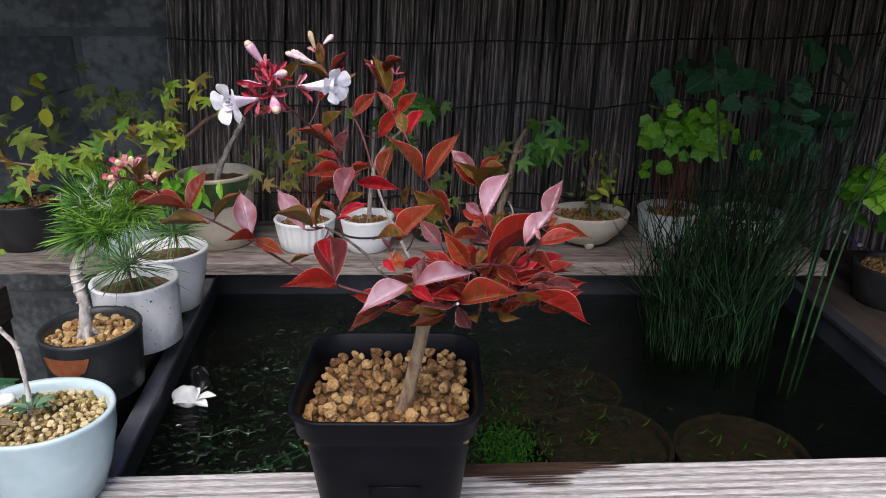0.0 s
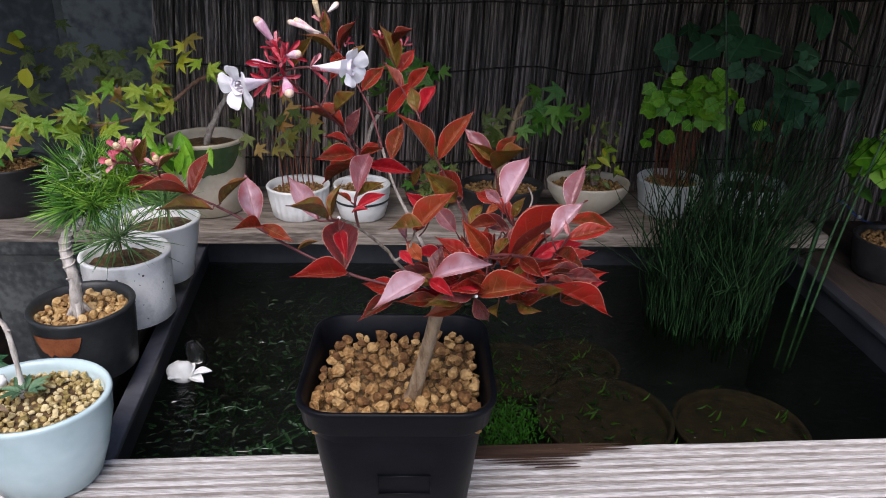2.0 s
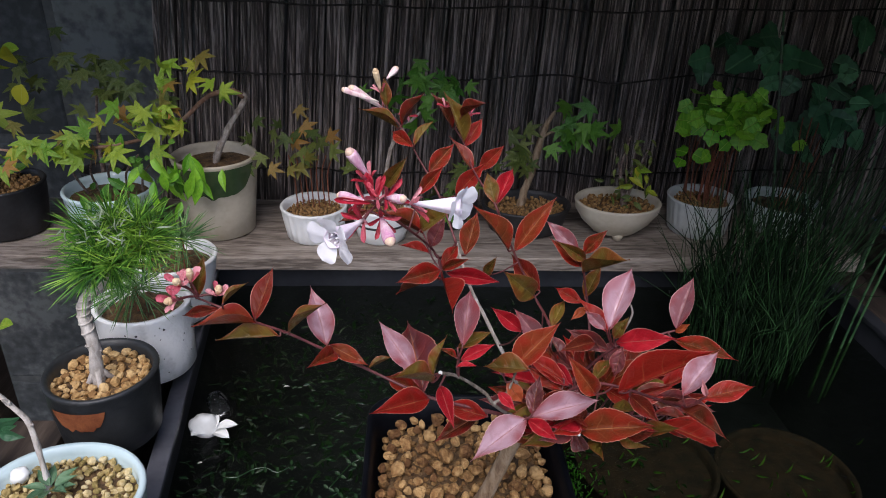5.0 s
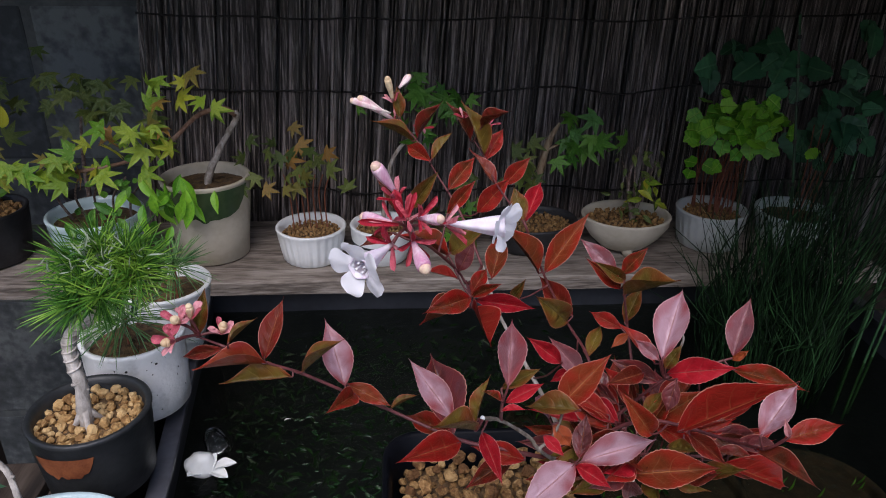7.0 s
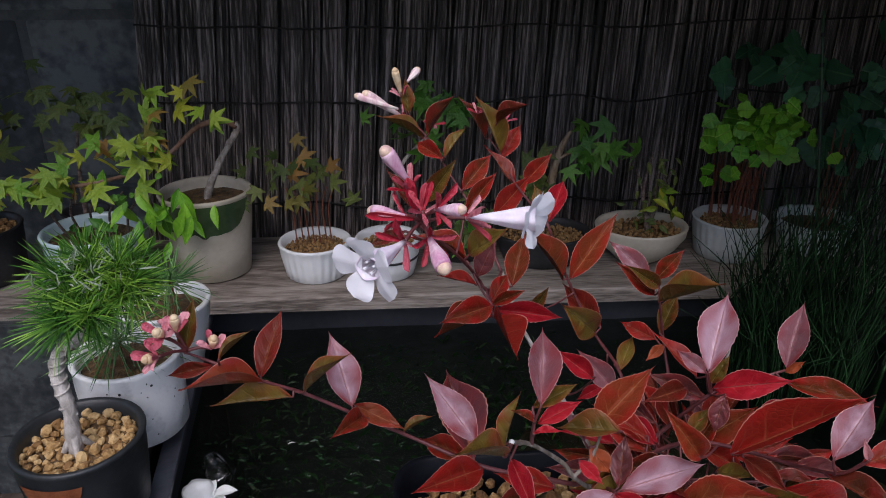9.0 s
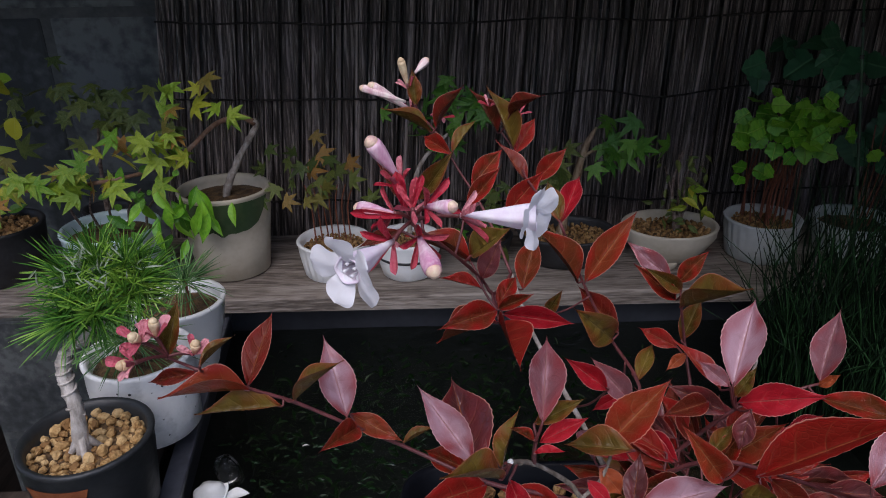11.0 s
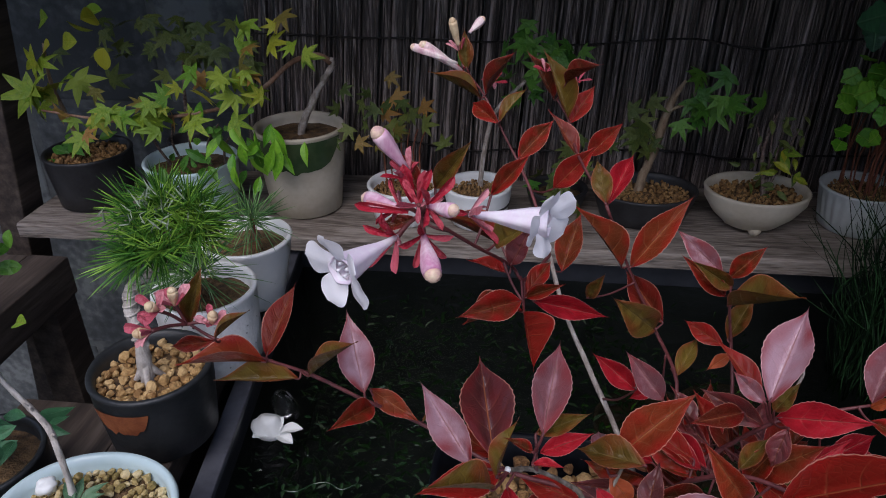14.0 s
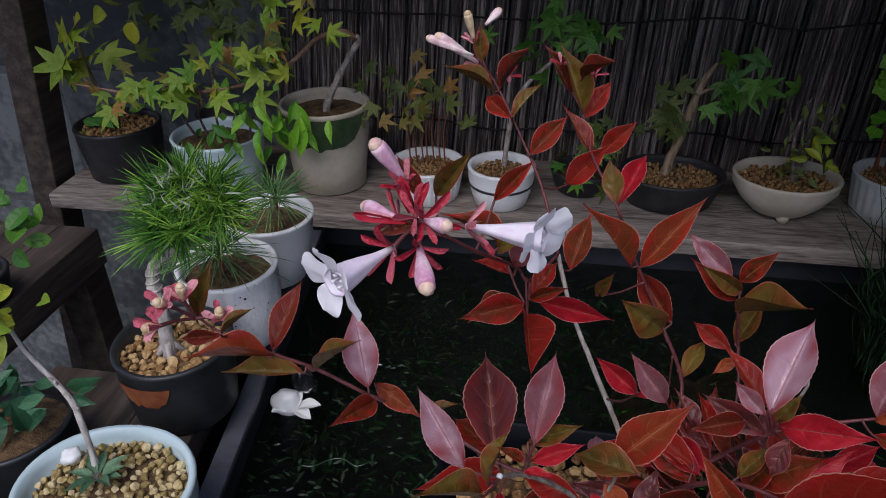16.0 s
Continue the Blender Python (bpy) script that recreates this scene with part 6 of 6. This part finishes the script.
for v in bm.verts:
    v.co += (v.co - Vector((-0.2573, 0.0295, 0.0600))) * 0.5 * noise.noise(v.co * 330)
part("white_stone", bm, WHITE_FOAM, light_pot, "small white stone")
put("husk", blade(oval, BARK, 0.4, 0.3, 6, 4, name="husk"), light_pot, along((-0.2440, -0.004, 0.0625), (-0.2320, -0.004, 0.0640), (0, -0.3, 1), 0.006), "dry brown husk")
for k in range(9):
    a, c = k * 2.4, Vector((-0.2345, 0.0185, 0.0605))
    d = Vector((math.cos(a), math.sin(a), 0.35 + 0.08 * (k % 3)))
    put("leaf", LANCE[GREY_GREEN], light_pot, along(c + d * 0.002, c + d * (0.014 + 0.001 * (k % 4)), (0, -0.1, 1), 0.0055))

# ---- rushes in the water ----
rushes = thing("rush_clump", (0.31, 0.29, -0.2), "dense dark green horsetail rushes growing out of the tub water", "rush")
r = random.Random(77)


def rush(bm=None):
    """One thin stem, a little crooked; those on the screen's side stand taller and lean outwards."""
    a, q = r.uniform(0, 6.283), r.random() ** 0.5
    x, y = 0.300 + 0.060 * q * math.cos(a), 0.285 + 0.05 * q * math.sin(a)
    h = (0.085 + 0.55 * max(0.0, x - 0.24)) * r.uniform(0.3, 1.3) + 0.02
    dx = (x - 0.285) * (0.55 + r.gauss(0, 0.45)) * h / 0.14 + r.gauss(0.004, 0.028)
    w = r.choice((0.0003, 0.0004, 0.0005, 0.0007))
    low = Vector((x + dx * 0.1 + r.gauss(0, 0.006), y + r.gauss(0, 0.008), 0.15 * h))
    mid = Vector((x + dx * 0.4 + r.gauss(0, 0.009), y + r.gauss(0, 0.010), 0.55 * h))
    return tube([(x, y, r.uniform(-0.05, -0.034)), low, mid, (x + dx, y + r.gauss(0, 0.02), h)], [w, w, w, w * 0.4], 5 if bm is None else 4, bm=bm)


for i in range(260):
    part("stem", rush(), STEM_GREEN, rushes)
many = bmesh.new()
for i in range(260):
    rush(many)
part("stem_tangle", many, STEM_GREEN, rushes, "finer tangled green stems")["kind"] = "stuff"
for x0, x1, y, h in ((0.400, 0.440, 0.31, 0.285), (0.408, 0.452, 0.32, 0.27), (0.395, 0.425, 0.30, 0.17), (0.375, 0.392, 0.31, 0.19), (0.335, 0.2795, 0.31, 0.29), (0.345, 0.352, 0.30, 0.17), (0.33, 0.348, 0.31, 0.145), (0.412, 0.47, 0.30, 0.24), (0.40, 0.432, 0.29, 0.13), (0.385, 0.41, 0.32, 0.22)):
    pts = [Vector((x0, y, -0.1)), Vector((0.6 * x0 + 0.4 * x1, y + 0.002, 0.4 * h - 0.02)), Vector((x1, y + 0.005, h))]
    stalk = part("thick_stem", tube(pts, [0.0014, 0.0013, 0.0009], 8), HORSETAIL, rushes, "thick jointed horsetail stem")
    for f in (0.25, 0.45, 0.62, 0.78, 0.9):
        p = pts[1].lerp(pts[2], f)
        part("joint", tube([p, p + Vector((0, 0, 0.003))], [0.0016, 0.0015], 8), TWINE, None).parent = stalk

# ---- under and on the water ----
for x, y, z, rad in ((0.178, 0.175, -0.075, 0.062), (0.30, 0.165, -0.08, 0.06), (0.10, 0.26, -0.08, 0.05), (0.17, 0.285, -0.09, 0.05)):
    sunk = thing("sunken_pot", (x, y, z - 0.05), "round pot of brown soil standing under water", "pot", "sunken pots")
    part("pot", lathe(pot_mesh(rad, 0.05, 0.8), (x, y, z - 0.045), n=40), MUD, sunk)
    part("soil", soil_disc(x, y, z - 0.006, rad - 0.004, rad - 0.004, 3), MUD, sunk)
    spray(sunk, LANCE[GREEN], (x, y, z), 26, (rad * 0.5, rad * 0.5, 0.003), 0.013, int(x * 1000), -0.9, (0, -0.9, 0.3), 0.16, name="shoot")
weed = thing("water_weed", (-0.06, 0.2, -0.2), "dark green water weed crowding just under the surface", "weed", kind="stuff")
WEED_LEAF = [blade(lance, WEED, 0.15, 0.3, 3, 2, name="frond"), blade(oval, WEED, 0.15, 0.2, 3, 2, name="frond")]


def frond():
    x, y = r.uniform(-0.2, 0.1) if r.random() < 0.8 else r.uniform(0.0, 0.2), r.uniform(0.045, 0.41)
    d = Vector((r.gauss(0, 1), r.gauss(0, 1), r.gauss(0, 0.3))).normalized()
    n = r.uniform(0.005, 0.013)
    p = Vector((x, y, r.uniform(-0.09, -0.042)))
    return along(p, p + d * n, (r.gauss(0, 0.5), -0.3, 1), n * r.uniform(0.12, 0.35))


for i in range(280):
    put("frond", WEED_LEAF[i % 2], weed, frond())
verts, faces = [], []
for i in range(2560):
    m, me, k = frond(), WEED_LEAF[i % 2], len(verts)
    if i == 2200:
        tangle = bpy.data.meshes.new("weed_tangle")
        tangle.from_pydata(verts, [], faces)
        tangle.materials.append(WEED)
        part("weed_tangle", tangle, None, weed)["kind"] = "stuff"
        verts, faces, k = [], [], 0
    if i >= 2200:
        p = Vector((r.uniform(-0.205, -0.04), 0.045 + 0.2 * r.random() ** 1.6, r.uniform(-0.0305, -0.0285)))
        n = r.uniform(0.003, 0.008)
        m = along(p, p + Vector((r.choice((-1, 1)), r.gauss(0, 0.5), r.gauss(0, 0.12))).normalized() * n, (r.gauss(0, 0.3), -0.55 + r.gauss(0, 0.25), 0.8), n * r.uniform(0.15, 0.35))
    verts += [m @ v.co for v in me.vertices]
    faces += [[k + q for q in p.vertices] for p in me.polygons]
me = bpy.data.meshes.new("surface_weed")
me.from_pydata(verts, [], faces)
me.materials.append(WEED_WET)
part("surface_weed", me, None, weed)["kind"] = "stuff"
for x, y, a, n in ((-0.14, 0.06, 0.6, 0.07), (-0.11, 0.075, 0.5, 0.06), (-0.17, 0.12, 0.2, 0.05), (-0.09, 0.11, 0.9, 0.06)):
    runner = [Vector((x + n * f * math.cos(a), y + n * f * math.sin(a) + 0.004 * math.sin(9 * f + x * 90), -0.0298 + 0.0006 * math.sin(14 * f))) for f in (0, 0.2, 0.4, 0.6, 0.8, 1.0)]
    strand = part("weed_strand", tube(runner, [0.0007] * 5 + [0.0004], 6), WEED_WET, weed)
    for p in runner:
        for side in (-1, 1):
            put("frond", WEED_LEAF[1], strand, along(p, p + Vector((-side * math.sin(a), side * math.cos(a), 0.15)) * 0.006, (r.gauss(0, 0.2), -0.5, 0.8), 0.0028))

moss = thing("moss_cushion", (0.083, 0.125, -0.2), "bright green mossy water plant under the surface", "water plant")
cushion = bmesh.new()
for i in range(900):
    p = Vector((0.083 + r.gauss(0, 0.015), 0.122 + r.gauss(0, 0.021), -0.046 + r.gauss(0, 0.004)))
    d = Vector((r.gauss(0, 0.7), r.gauss(0, 0.7), 1)).normalized() * r.uniform(0.002, 0.005)
    tube([p, p + d * 0.5, p + d], [0.0006, 0.0007, 0.0002], 4, bm=cushion)
part("fronds", cushion, BRIGHT_MOSS, moss)["kind"] = "stuff"

float_cap = thing("floating_bottle", (-0.19, 0.178, -0.03), "small clear plastic bottle with white petals floating on the water", "bottle")
bm = lathe([(0.0086, 0.000), (0.0086, 0.012), (0.0078, 0.0185), (0.0048, 0.0230), (0.001, 0.0242)], n=24)
bmesh.ops.transform(bm, matrix=Matrix.Translation((-0.186, 0.186, -0.026)) @ Matrix.Rotation(radians(-14), 4, "Y"), verts=bm.verts)
part("shell", bm, GLASS, float_cap, "clear plastic shell")
bm = bmesh.new()
bmesh.ops.create_icosphere(bm, subdivisions=3, radius=1.0)
for v in bm.verts:
    k = 1 + 0.25 * noise.noise(v.co * 1.6)
    v.co = Vector((-0.1975 + 0.0125 * v.co.x * k, 0.172 + 0.0095 * v.co.y * k, -0.026 + 0.0125 * max(v.co.z, -0.4) * k))
part("white_shell", bm, WHITE_FOAM, float_cap, "crumpled white plastic")
me = blade(oval, WHITE_FOAM, 0.16, 0.35, 12, 8, name="white_flap", wave=0.03)
for a, up, n in ((0.1, -22, 0.020), (-0.5, -12, 0.017), (-2.4, -30, 0.012), (0.9, -60, 0.012)):
    put("white_flap", me, float_cap, Matrix.Translation((-0.194 + 0.004 * math.cos(a), 0.169 + 0.003 * math.sin(a), -0.028)) @ Matrix.Rotation(a, 4, "Z") @ Matrix.Rotation(radians(up), 4, "Y") @ Matrix.Diagonal((n, 0.011, n, 1)))

# wet patch on the deck board beside the square pot
stain = bmesh.new()
for i in range(9):
    n = 26
    cy = 0.0385 - 0.0029 * i
    cx, rx, ry = 0.072 + 0.006 * (i % 3), (0.082, 0.078, 0.076, 0.060, 0.052, 0.03, 0.03, 0.02, 0.016)[i], 0.0016 if i < 5 else 0.0009
    cx += 0.02 if i > 5 else 0.0
    stain.faces.new([stain.verts.new((cx + rx * math.cos(2 * pi * k / n) * (1 + 0.12 * noise.noise((k * 0.8, i, 0))), cy + 0.045 * (cx + rx * math.cos(2 * pi * k / n)) + ry * math.sin(2 * pi * k / n) * (1 + 0.5 * noise.noise((k * 1.3, i, 5))), 0.0011 + 0.0001 * i)) for k in range(n)])
tagged(part("wet_stain", stain, STAIN, deck), "dark wet stain on the ridged board")

cord = thing("blue_cord", (0.524, 0.43, 0.02), "thin blue cord with white beads beside the black pot", "cord")
part("cord", tube([(0.515, 0.455, 0.04), (0.524, 0.45, 0.035), (0.530, 0.43, 0.026), (0.545, 0.415, 0.0226)], [0.0012] * 4, 6), CORD_BLUE, cord)
for p in ((0.522, 0.451, 0.037), (0.530, 0.43, 0.0275)):
    bm = bmesh.new()
    bmesh.ops.create_icosphere(bm, subdivisions=2, radius=0.0026, matrix=Matrix.Translation(p))
    part("bead", bm, WHITE_FOAM, cord)
